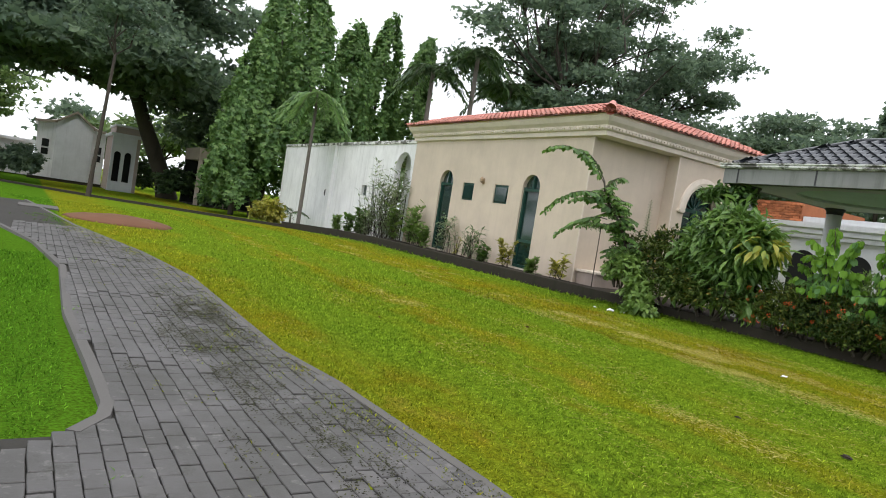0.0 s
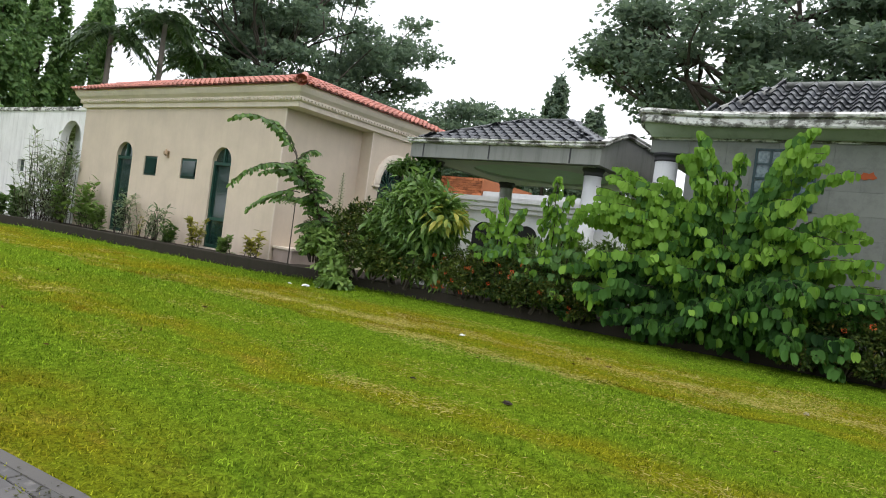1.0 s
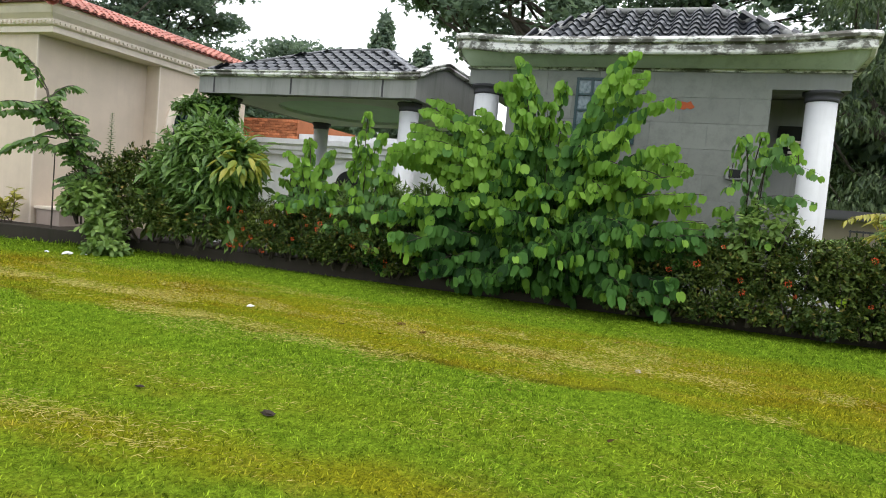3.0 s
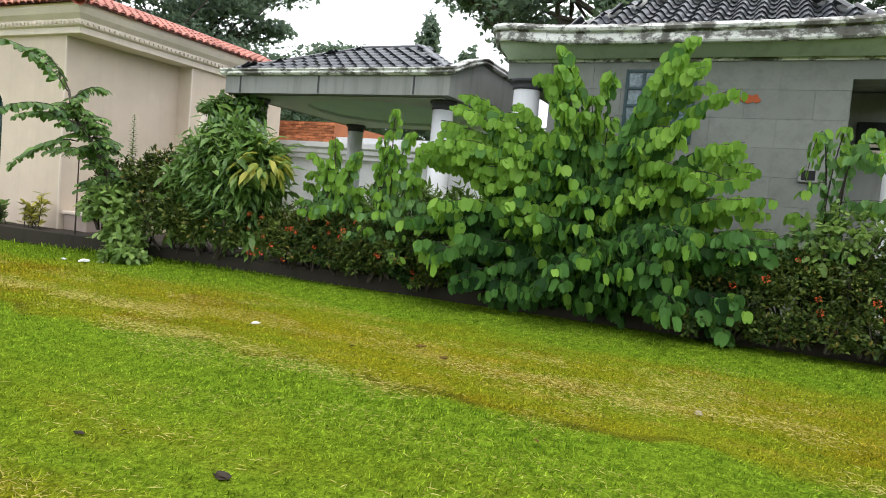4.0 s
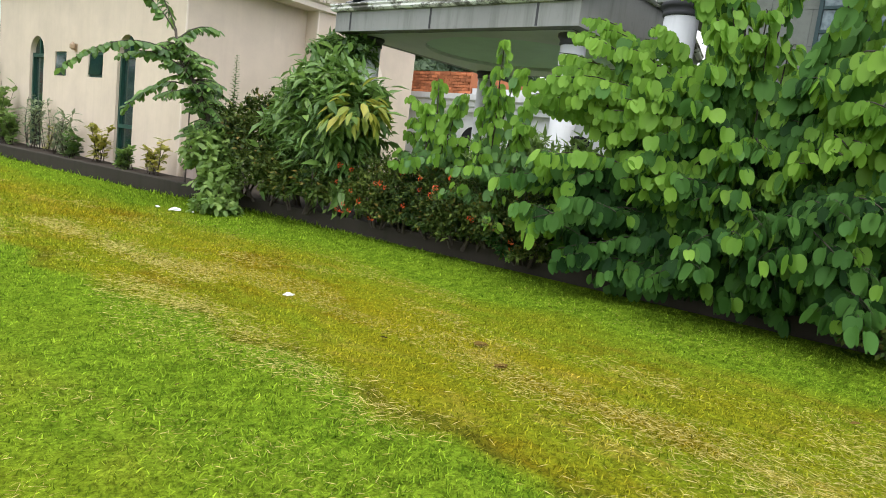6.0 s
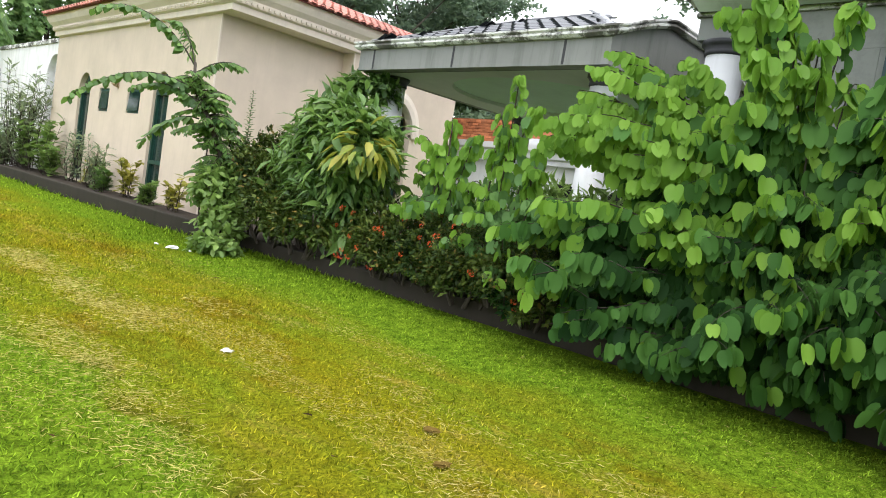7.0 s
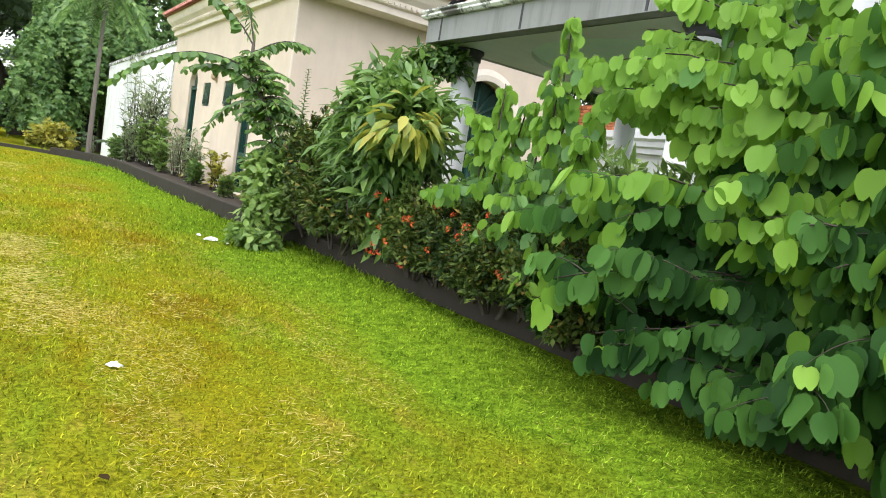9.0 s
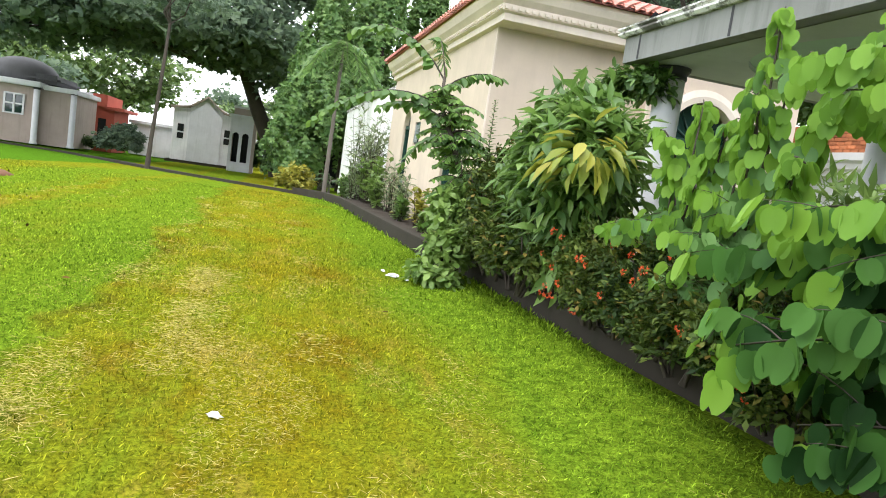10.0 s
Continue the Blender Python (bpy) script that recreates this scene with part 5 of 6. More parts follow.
bush("leafy_weeds", "small weed with round pale leaves on the planter edge", [((12.85, 5.3, 0.3), (0.2, 0.26, 0.16))], "oval", L_bau, 0.14, 220, 82, 0.3, stems=True)


def pinnate(P, A, U, S, base, d, length, droop, rng, leaf, gap=0.045, spread=0.75):
    """A feather leaf: paired leaflets along an arching rib. Returns the rib."""
    d = Vector(d).normalized()
    side = d.cross(Vector((0, 0, 1))).normalized()
    n = max(6, int(length / gap))
    rib = []
    for i in range(n + 1):
        f = i / n
        p = Vector(base) + d * (length * f) + Vector((0, 0, -droop * length * f * f))
        rib.append((*p, 0.008 * (1 - 0.75 * f) + 0.002))
        if f < 0.12:
            continue
        for s in (-1, 1):
            a = side * s * spread + d * 0.3 + Vector((0, 0, spread - 1.25)) + Vector(rng.normal(0, 0.12, 3))
            P.append(p), A.append(a), U.append(Vector((0, 0, 1)) + side * s * 0.5), S.append(leaf * rng.uniform(0.8, 1.15) * (1 - 0.35 * f))
    return rib


def cassia():
    """Small leaning tree with long tiered feathery branches."""
    rng = rngs(91)
    e = thing("feathery_tree", "small slender tree with long drooping feathery branches", "tree")
    trunk = [(12.95, 11.55, 0.1, 0.055), (12.75, 11.65, 1.0, 0.05), (12.4, 11.8, 1.9, 0.042), (12.25, 12.3, 2.5, 0.032), (12.3, 12.5, 2.95, 0.025)]
    thin = [(13.0, 13.05, 0.15, 0.018), (13.0, 13.05, 1.9, 0.012)]
    paths, P, A, U, S = [trunk, thin], [], [], [], []
    # long arms: foot, tip, rise of the bow
    arms = [((12.3, 12.5, 2.9), (10.78, 13.1, 3.45), 0.42), ((12.3, 12.2, 2.4), (10.3, 12.2, 1.93), 0.38), ((12.4, 12.3, 2.0), (12.0, 13.63, 1.45), 0.2), ((12.28, 12.4, 2.75), (13.38, 12.8, 3.12), 0.16),
            ((12.3, 12.5, 2.95), (12.35, 13.85, 3.75), 0.25), ((12.35, 12.0, 2.15), (11.3, 12.5, 2.3), 0.22)]
    for foot, tip, rise in arms:
        foot, tip = Vector(foot), Vector(tip)
        way = tip - foot
        side = way.cross(Vector((0, 0, 1))).normalized()
        n = int(way.length / 0.052)
        rib = []
        for i in range(n + 1):
            f = i / n
            p = foot + way * f + Vector((0, 0, rise * math.sin(math.pi * f) ** 0.8))
            if i % 4 == 0 or i == n:
                rib.append((*p, 0.012 * (1 - 0.75 * f) + 0.002))
            if f < 0.12:
                continue
            for s_ in (-1, 1):
                P.append(p), A.append(side * s_ * rng.uniform(0.2, 1.1) + way.normalized() * rng.uniform(0.1, 0.6) + Vector((0, 0, -0.75)) + Vector(rng.normal(0, 0.25, 3))), U.append(Vector((0, 0, 0.7)) + side * s_ * 0.8), S.append(0.23 * rng.uniform(0.65, 1.15) * (1 - 0.3 * f))
        paths.append(rib)
    for k in range(14):
        # umbrella of leaves on the thin stem behind
        an = k * 2.4
        paths.append(pinnate(P, A, U, S, (13.0, 13.05, 1.85), (math.cos(an), math.sin(an), 0.5), 0.7, 0.6, rng, 0.15, 0.05, 0.5))
    # dark inner foliage round the trunk
    for k in range(100):
        f = rng.uniform(0.15, 1.12) ** 0.8
        b = (12.95 - 0.65 * f, 11.55 + 0.75 * f * f, 0.2 + 2.4 * f)
        an = rng.uniform(0, 6.28)
        paths.append(pinnate(P, A, U, S, b, (math.cos(an), math.sin(an), rng.uniform(0.1, 0.8)), rng.uniform(0.4, 0.9) * (1.15 - 0.5 * f), 0.45, rng, 0.16, 0.05, 0.55))
    tube_mesh("trunk", paths, M_bark, e, 6)
    leaves("foliage", "oval", P, A, U, S, L_cassia, e)
    # upright leafy spike beside it
    e2 = thing("leafy_spike", "thin upright leafy stem rising from the bushes", "plant")
    P, A, U, S = [], [], [], []
    for k in range(90):
        z = 1.2 + 1.4 * k / 90
        an = k * 2.4
        P.append((12.84, 11.37, z)), A.append((math.cos(an), math.sin(an), 0.3)), U.append((0, 0, 1)), S.append(0.14 * (1.2 - k / 110))
    tube_mesh("stem", [[(12.9, 11.37, 0.1, 0.012), (12.84, 11.37, 1.2, 0.008), (12.84, 11.37, 2.6, 0.004)]], M_bark, e2, 5)
    leaves("foliage", "oval", P, A, U, S, L_bush, e2)


cassia()


def rosette(name, label, x, y, z, h, mat, n, leaf, seed, shape="lance", category="plant", group=""):
    """Several upright stems topped with tufts of narrow leaves."""
    rng = rngs(seed)
    e = thing(name, label, category, group)
    paths, P, A, U, S = [], [], [], [], []
    for k in range(n):
        an = rng.uniform(0, 6.28)
        L = h * rng.uniform(0.55, 1.0)
        sp = 0.55 * L * math.sqrt(rng.random())
        tip = Vector((x + 0.5 * sp * math.cos(an), y + sp * math.sin(an), z + L))
        foot = Vector((x + rng.normal(0, 0.06), y + rng.normal(0, 0.2 * h), z))
        knee = foot.lerp(tip, 0.5) + Vector(rng.normal(0, 0.06 * h, 3))
        paths.append([(*foot, 0.012), (*knee, 0.008), (*tip, 0.004)])
        for j in range(17):
            f = 0.1 + 0.9 * rng.random()
            p = foot.lerp(knee, 2 * f) if f < 0.5 else knee.lerp(tip, 2 * f - 1)
            a2 = rng.uniform(0, 6.28)
            P.append(p), A.append((math.cos(a2), math.sin(a2), rng.uniform(-0.3, 1.1))), U.append((0, 0, 1)), S.append(1.15 * leaf * rng.uniform(0.6, 1.15))
    tube_mesh("branchwork", paths, M_bark, e, 5)
    leaves("foliage", shape, P, A, U, S, mat, e)


rosette("croton", "small yellow-green croton in the wall bed", 13.3, 14.75, 0.12, 0.8, L_croton, 6, 0.2, 101, "oval", "plant", "crotons by the cream wall")
rosette("croton", "bright yellow-green croton below the tall window", 13.3, 17.5, 0.12, 0.95, L_croton, 8, 0.2, 102, "oval", "plant", "crotons by the cream wall")
rosette("oleander", "grey-green narrow-leaved shrub in the wall bed", 13.3, 19.5, 0.12, 1.25, L_olive, 14, 0.26, 103, "lance", "shrub", "oleanders")
rosette("oleander", "slim grey-green shrub below the small windows", 13.3, 21.2, 0.12, 1.5, L_olive, 14, 0.26, 104, "lance", "shrub", "oleanders")
rosette("leafy_shrub", "loose green shrub by the cream wall", 13.3, 23.7, 0.12, 1.8, L_pale, 14, 0.26, 105, "oval", "shrub")
rosette("oleander", "tall grey-green oleander before the white mausoleum", 13.3, 26.3, 0.1, 3.4, L_olive, 46, 0.36, 106, "lance", "shrub", "oleanders")
rosette("leafy_shrub", "low dark shrub by the white wall", 13.2, 28.3, -0.05, 1.3, L_bush, 26, 0.28, 107, "oval", "shrub")
for k, (y, h, m, lf) in enumerate(((15.9, 0.6, L_pale, 0.16), (18.4, 0.7, L_bush, 0.18), (22.5, 1.0, L_pale, 0.2), (24.9, 1.5, L_pale, 0.24), (25.5, 2.2, L_olive, 0.3), (27.4, 2.4, L_olive, 0.32), (29.4, 1.2, L_bush, 0.25), (31.0, 0.9, L_pale, 0.22))):
    rosette("bed_plant", "leafy green filler plant in the wall bed", 13.15 - 0.02 * k, y, 0.1 if y < 26 else -0.1, h, m, 12, lf, 140 + k, "oval" if m is not L_olive else "lance", "plant", "filler plants in the bed")
rosette("dry_shrub", "thin brownish shrub stems in the bed", 13.35, 20.4, 0.12, 0.8, L_croton, 5, 0.14, 108, "lance", "shrub")


def feather_palm(name, label, x, y, z, trunk_h, frond, n, seed, mat, leaf=0.35, group="", lean=(0, 0), r=0.16, droop=0.55, gap=0.07, up=0.7):
    rng = rngs(seed)
    e = thing(name, label, "palm", group)
    top = Vector((x + lean[0], y + lean[1], z + trunk_h))
    P, A, U, S = [], [], [], []
    ribs = []
    for k in range(n):
        an = 2.4 * k + rng.normal(0, 0.2)
        d = Vector((math.cos(an), math.sin(an), rng.uniform(-0.1, up * 1.6)))
        ribs.append(pinnate(P, A, U, S, top + Vector((0, 0, rng.uniform(-0.1, 0.1))), d, frond * rng.uniform(0.75, 1.1), droop, rng, leaf, gap))
    if trunk_h > 0.2:
        tube_mesh("trunk", [[(x, y, z, r * 1.3), (x + lean[0] * 0.4, y + lean[1] * 0.4, z + trunk_h * 0.5, r), (*top, r * 0.8)]], M_palmbark, e, 10)
    tube_mesh("ribs", ribs, M_palmbark, e, 4)
    leaves("fronds", "lance", P, A, U, S, mat, e)


feather_palm("small_palm", "leaning feathery palm by the steel gate", 14.3, -2.8, 0.1, 1.4, 1.4, 18, 116, L_croton, 0.3, "garden palms", r=0.05, gap=0.05)
feather_palm("small_palm", "low feathery palm beside the grey mausoleum", 14.0, -2.1, 0.1, 1.0, 1.1, 16, 111, L_pale, 0.28, "garden palms", r=0.05, gap=0.05)
feather_palm("small_palm", "low feathery palm with yellowish fronds", 14.0, -3.5, 0.1, 1.1, 1.4, 20, 112, L_croton, 0.3, "garden palms", r=0.05, gap=0.05)
feather_palm("small_palm", "young feathery palm among the weeds", 14.0, 6.6, 0.1, 0.9, 1.1, 9, 113, L_bush, 0.3, "garden palms", r=0.03, gap=0.05)
feather_palm("slender_palm", "slender palm with a drooping pale crown by the white wall", 12.6, 35.2, -0.3, 7.2, 2.1, 26, 114, L_ashoka, 0.7, r=0.09, lean=(0.1, 0.1), droop=0.95, up=0.4)
feather_palm("small_palm", "small palm tuft below the white wall", 13.1, 38.0, -0.3, 0.6, 1.2, 9, 115, L_palm, 0.3, "garden palms", r=0.05)
for k, (x, y, h) in enumerate(((28.2, 44.5, 14.6), (25.6, 46.5, 13.2), (32.0, 45.0, 13.0))):
    feather_palm("royal_palm", "tall grey-trunked palm far behind the cream roof", x, y, -0.6, h, 3.4, 22, 120 + k, L_palm, 1.0, "tall palms", r=0.2, droop=0.75, gap=0.13)


# ---------- trees ----------
def tree(name, label, x, y, z, trunk_h, trunk_r, blobs, seed, mat, size, density, group="", lean=(0.0, 0.0), droop=0.15, shape="clump", limbs=2, per=12):
    """Tapered trunk, limbs to each clump of the crown, and many small leaf sprays."""
    rng = rngs(seed)
    e = thing(name, label, "tree", group)
    top = Vector((x + lean[0], y + lean[1], z + trunk_h))
    paths = [[(x, y, z - 0.1, trunk_r * 1.35), (x + lean[0] * 0.15, y + lean[1] * 0.15, z + trunk_h * 0.2, trunk_r), (x + lean[0] * 0.6, y + lean[1] * 0.6, z + trunk_h * 0.6, trunk_r * 0.85), (*top, trunk_r * 0.7)]]
    P, A, U, S = [], [], [], []
    forks = []
    for k in rng.choice(len(blobs), min(7, len(blobs)), replace=False):
        far = Vector(blobs[k][0])
        fork = top.lerp(far, 0.55) + Vector(rng.normal(0, 0.05, 3)) * (far - top).length
        bend = top.lerp(fork, 0.5) + Vector(rng.normal(0, 0.07, 3)) * (far - top).length
        paths.append([(*top, trunk_r * 0.55), (*bend, trunk_r * 0.42), (*fork, trunk_r * 0.28)])
        forks.append(fork)
    for c, r in blobs:
        c = Vector(c)
        fork = min(forks, key=lambda q_: (q_ - c).length)
        mid = fork.lerp(c, 0.5) + Vector(rng.normal(0, 0.09, 3)) * (c - fork).length
        paths.append([(*fork, trunk_r * 0.2), (*mid, trunk_r * 0.13), (*c, trunk_r * 0.06)])
        for k in range(limbs):
            tip = c + Vector(unit(rng, 1)[0] * np.array(r) * 0.85)
            paths.append([(*mid.lerp(c, rng.random()), trunk_r * 0.06), (*(c.lerp(tip, 0.5) + Vector(rng.normal(0, 0.2, 3))), trunk_r * 0.04), (*tip, 0.015)])
        # sprays: sub-clusters spread through the clump leave gaps between them
        ns = max(6, int(density * (r[0] * r[1] + r[1] * r[2] + r[0] * r[2])))
        dirs = unit(rng, ns)
        rad = rng.random(ns) ** 0.45
        cen = np.array(c) + dirs * np.array(r) * rad[:, None]
        sp = np.repeat(cen, per, 0) + rng.normal(0, 1, (ns * per, 3)) * np.array([1.0, 1.0, 0.4]) * size * 1.5
        P.append(sp)
        A.append(rng.normal(0, 1, sp.shape) + np.repeat(dirs, per, 0) * 0.5 + np.array([0, 0, -droop]))
        U.append(rng.normal(0, 0.5, sp.shape) + np.array([0, 0, 1.0]))
        S.append(size * rng.uniform(0.55, 1.25, len(sp)))
    tube_mesh("trunk", paths, M_bark, e, 8)
    leaves("crown", shape, np.concatenate(P), np.concatenate(A), np.concatenate(U), np.concatenate(S), mat, e)
    return e


def weeping(name, label, x, y, z, h, r, seed, mat, size, group="", n=900, lowest=0.1):
    """Columnar tree whose leafy twigs hang down along the trunk."""
    rng = rngs(seed)
    e = thing(name, label, "tree", group)
    P, A, U, S = [], [], [], []
    bow = rng.normal(0, 0.055 * h, 2)
    for k in range(n):
        if k % 9 == 0:
            f0, an0 = lowest + (1 - lowest) * rng.random() ** 0.9, rng.uniform(0, 6.28)
            reach = rng.uniform(0.55, 1.2)
        f, an = min(0.995, f0 + rng.normal(0, 0.012)), an0 + rng.normal(0, 0.1)
        rr = r * (1 - f ** 2.6) ** 0.9 * reach * rng.uniform(0.75, 1.0) + 0.12
        st = Vector((x + bow[0] * f ** 3 + rr * math.cos(an), y + bow[1] * f ** 3 + rr * math.sin(an), z + h * f + 0.35 * reach))
        L = rng.uniform(0.6, 2.0) * size * 3.6
        m = 8
        for j in range(m):
            g = j / m
            P.append(st + Vector((0.25 * L * g * math.cos(an), 0.25 * L * g * math.sin(an), -L * g)) + Vector(rng.normal(0, 0.12 * size * 3, 3)))
            A.append(Vector((math.cos(an) * 0.6, math.sin(an) * 0.6, -1.0)) + Vector(rng.normal(0, 0.4, 3)))
            U.append(Vector((math.cos(an), math.sin(an), 0.5)) + Vector(rng.normal(0, 0.5, 3)))
            S.append(size * rng.uniform(0.6, 1.2))
    tube_mesh("trunk", [[(x, y, z - 0.1, 0.2), (x + bow[0] * 0.12, y + bow[1] * 0.12, z + h * 0.5, 0.13), (x + bow[0] * 0.9, y + bow[1] * 0.9, z + h * 0.97, 0.03)]], M_bark, e, 8)
    leaves("crown", "clump", P, A, U, S, mat, e)


def crown(rng, c, r, n, s):
    """Flat clumps of foliage set in layers, with sky between them."""
    return [(tuple(np.array(c) + u * np.array(r) * rng.random() ** 0.4), (s * rng.uniform(0.6, 1.4), s * rng.uniform(0.6, 1.4), s * rng.uniform(0.22, 0.42))) for u in unit(rng, n)]


rg = rngs(200)
# rain tree on the far lane, its crown hanging low over the lawn's end
tree("rain_tree", "huge dark rain tree with a leaning trunk", 11.2, 68.0, -0.9, 10.0, 0.75, crown(rg, (2.5, 61.0, 14.0), (16.0, 10.0, 6.5), 78, 2.9) + crown(rg, (-5.0, 58.0, 9.6), (9.0, 5.0, 3.0), 22, 1.9) + crown(rg, (11.0, 68.0, 8.5), (4.0, 4.0, 2.0), 6, 1.8), 201, L_rain, 0.62, 2.3, "rain trees", per=9, lean=(-4.5, -2.0))
tree("slim_tree", "slim leaning tree trunk at the kerb with thin crown", 3.1, 44.8, -0.62, 8.5, 0.12, crown(rg, (3.6, 46.0, 10.8), (3.8, 3.0, 2.4), 16, 1.3), 202, L_rain, 0.28, 4.5, lean=(0.45, 0.2))
tree("rain_tree", "broad dark rain tree behind the cream mausoleum", 41.0, 46.0, -0.5, 9.0, 0.6, crown(rg, (44.0, 48.0, 18.5), (15.5, 10.0, 9.0), 105, 2.1) + crown(rg, (42.0, 44.0, 11.5), (11.0, 6.0, 2.8), 34, 1.9), 203, L_rain, 0.4, 4.6, "rain trees", per=9)
tree("rain_tree", "lower dark tree beyond the pavilion roof", 50.0, 36.0, -0.5, 6.0, 0.4, crown(rg, (52.0, 34.5, 10.2), (6.5, 10.5, 4.2), 56, 1.9), 204, L_rain, 0.4, 5.0, "rain trees", per=9)
tree("dark_tree", "dense dark tree beside the leaning rain tree", 15.0, 68.0, -0.9, 5.0, 0.35, crown(rg, (14.5, 67.0, 6.5), (4.0, 3.5, 5.5), 30, 2.2), 207, L_rain, 0.55, 2.4, per=9)
tree("rain_tree", "tall dark tree behind the grey mausoleum", 39.0, 6.5, -0.3, 10.0, 0.5, crown(rg, (39.5, 4.0, 12.5), (6.0, 11.0, 7.0), 85, 1.7) + crown(rg, (39.5, 14.2, 13.2), (3.0, 3.8, 3.2), 24, 1.3), 205, L_rain, 0.34, 5.5, "rain trees", per=10)
tree("feathery_bamboo_tree", "grey-green feathery drooping tree by the water tank", 30.0, -6.0, -0.2, 5.0, 0.35, crown(rg, (30.5, -7.0, 7.0), (4.0, 6.5, 6.5), 80, 1.5), 206, L_bamboo, 0.34, 9, droop=1.6, shape="lance", limbs=1)
tree("dark_tree", "dark leafy tree behind the water tank", 36.0, -6.0, -0.2, 4.0, 0.3, crown(rg, (36.0, -6.0, 6.5), (3.5, 8.0, 5.5), 40, 2.2), 208, L_rain, 0.5, 2.6, per=9)
for k, (x, y, h, r) in enumerate(((13.4, 47.5, 12.5, 3.0), (16.5, 47.0, 17.0, 2.7), (19.4, 48.0, 15.0, 2.4), (22.6, 50.0, 17.0, 2.1), (26.4, 52.0, 17.0, 1.9), (11.8, 46.5, 8.8, 2.2), (14.8, 50.0, 18.5, 2.6))):
    weeping("weeping_mast_tree", "tall weeping mast tree with hanging glossy leaves", x, y, -0.6, h, r, 210 + k, L_ashoka, 0.3, "weeping mast trees", 1000, 0.2)
weeping("columnar_tree", "narrow pointed columnar tree on the skyline", 45.0, 22.2, -0.3, 14.0, 0.95, 220, L_rain, 0.4, "columnar trees", 420, 0.2)
weeping("columnar_tree", "leaning columnar tree on the skyline", 46.0, 19.6, -0.3, 12.6, 0.9, 221, L_rain, 0.4, "columnar trees", 320, 0.2)
bush("round_bush", "dark round clipped bush by the lane", [((-0.8, 57.5, 0.6), (1.7, 1.5, 1.3))], "clump", L_rain, 0.25, 90, 231)
bush("lane_undergrowth", "dark leafy undergrowth below the big trees", [((9.4, 72.0, 0.6), (1.3, 1.2, 1.9)), ((10.8, 62.5, 0.6), (1.6, 1.2, 1.7)), ((13.2, 57.0, 0.3), (1.5, 1.0, 1.4))], "clump", L_palm, 0.3, 60, 236)
bush("lane_bush", "pale green bush at the far corner of the bed", [((11.3, 36.5, 0.1), (1.0, 1.0, 0.9))], "clump", L_croton, 0.2, 90, 232)
bush("clipped_hedge", "clipped green hedge before the white portico", [((-6.5, 70.0, -0.1), (2.6, 0.8, 0.7)), ((-4.5, 70.0, -0.1), (2.0, 0.8, 0.6))], "clump", L_far, 0.25, 60, 233)


def far_woods():
    """Mixed trees that close the view all round."""
    rng = rngs(240)
    spots = [(-30, 80, 12), (-18, 92, 14), (-8, 96, 13), (4, 98, 9), (14, 92, 10), (24, 84, 11), (34, 78, 12), (60, 60, 13), (68, 44, 12), (66, 26, 11), (64, 8, 12), (56, -8, 11), (48, -22, 13), (34, -26, 12), (30, -14, 9), (-38, 62, 13), (-40, 40, 13), (-36, 10, 13), (-26, -18, 13), (0, -30, 14), (18, -30, 13), (-14, 84, 8), (6, 88, 7)]
    for k, (x, y, h) in enumerate(spots):
        bl = crown(rng, (x, y, h * 0.62), (h * 0.42, h * 0.42, h * 0.33), 16, h * 0.19)
        tree("background_tree", "leafy green tree in the distance", x, y, ground(x, y), h * 0.4, 0.25, bl, 250 + k, L_far if k % 3 else L_rain, 0.75, 1.8, "background trees", limbs=1, per=7)


far_woods()
bush("garden_shrub", "red and green shrub across the lane", [((-11.8, 60.0, 0.7), (1.8, 1.5, 1.5))], "clump", L_far, 0.3, 60, 234)

# ---------- small things on the lawn ----------
def litter(x, y, seed, s, mat, label):
    rng = rngs(seed)
    bm = bmesh.new()
    bmesh.ops.create_icosphere(bm, subdivisions=2, radius=1.0)
    for v in bm.verts:
        k = 1 + 0.55 * noise.noise(v.co * 1.7 + Vector((seed, 0, 0)))
        v.co = Vector((v.co.x * s * k, v.co.y * s * 0.6 * k, max(-0.2, v.co.z) * s * 0.4 * k))
    ob = part("litter", bm, mat)
    ob.matrix_world = Matrix.Translation((x, y, ground(x, y) + 0.25 * s * 0.4 + 0.015)) @ Matrix.Rotation(rng.uniform(0, 6), 4, "Z")
    tagged(ob, label, "litter", "litter on the lawn")


litter(11.57, 10.87, 1, 0.09, M_litter, "crumpled white plastic scrap on the grass")
litter(11.5, 11.3, 2, 0.05, M_litter, "small white plastic scrap on the grass")
litter(11.72, 10.6, 3, 0.03, M_litter, "small white plastic scrap on the grass")
litter(9.58, 5.46, 4, 0.045, M_litter, "white paper scrap on the yellowed grass")
litter(10.9, -1.7, 5, 0.07, M_litter, "white plastic scrap near the planter")
litter(9.4, 0.8, 6, 0.05, M_paper, "beige paper scrap on the grass")
litter(5.32, -0.25, 7, 0.05, M_paper, "beige stone-like scrap on the grass")
litter(9.94, 3.57, 9, 0.055, M_deadleaf, "curled brown dead leaf on the grass")
litter(9.62, 3.17, 10, 0.05, M_deadleaf, "curled brown dead leaf on the grass")
litter(6.27, 2.87, 12, 0.05, M_soil, "dark clod of earth on the grass")
litter(6.25, 3.91, 13, 0.03, M_soil, "small dark clod of earth on the grass")
bm = lathe([(1.5, -0.05), (1.3, 0.06), (0.9, 0.12), (0.4, 0.17), (0.05, 0.18)], 28, (0, 0, 0))
for v in bm.verts:
    v.co.x *= 1 + 0.2 * noise.noise(v.co * 1.3)
    v.co.z += 0.03 * noise.noise(v.co * 3)
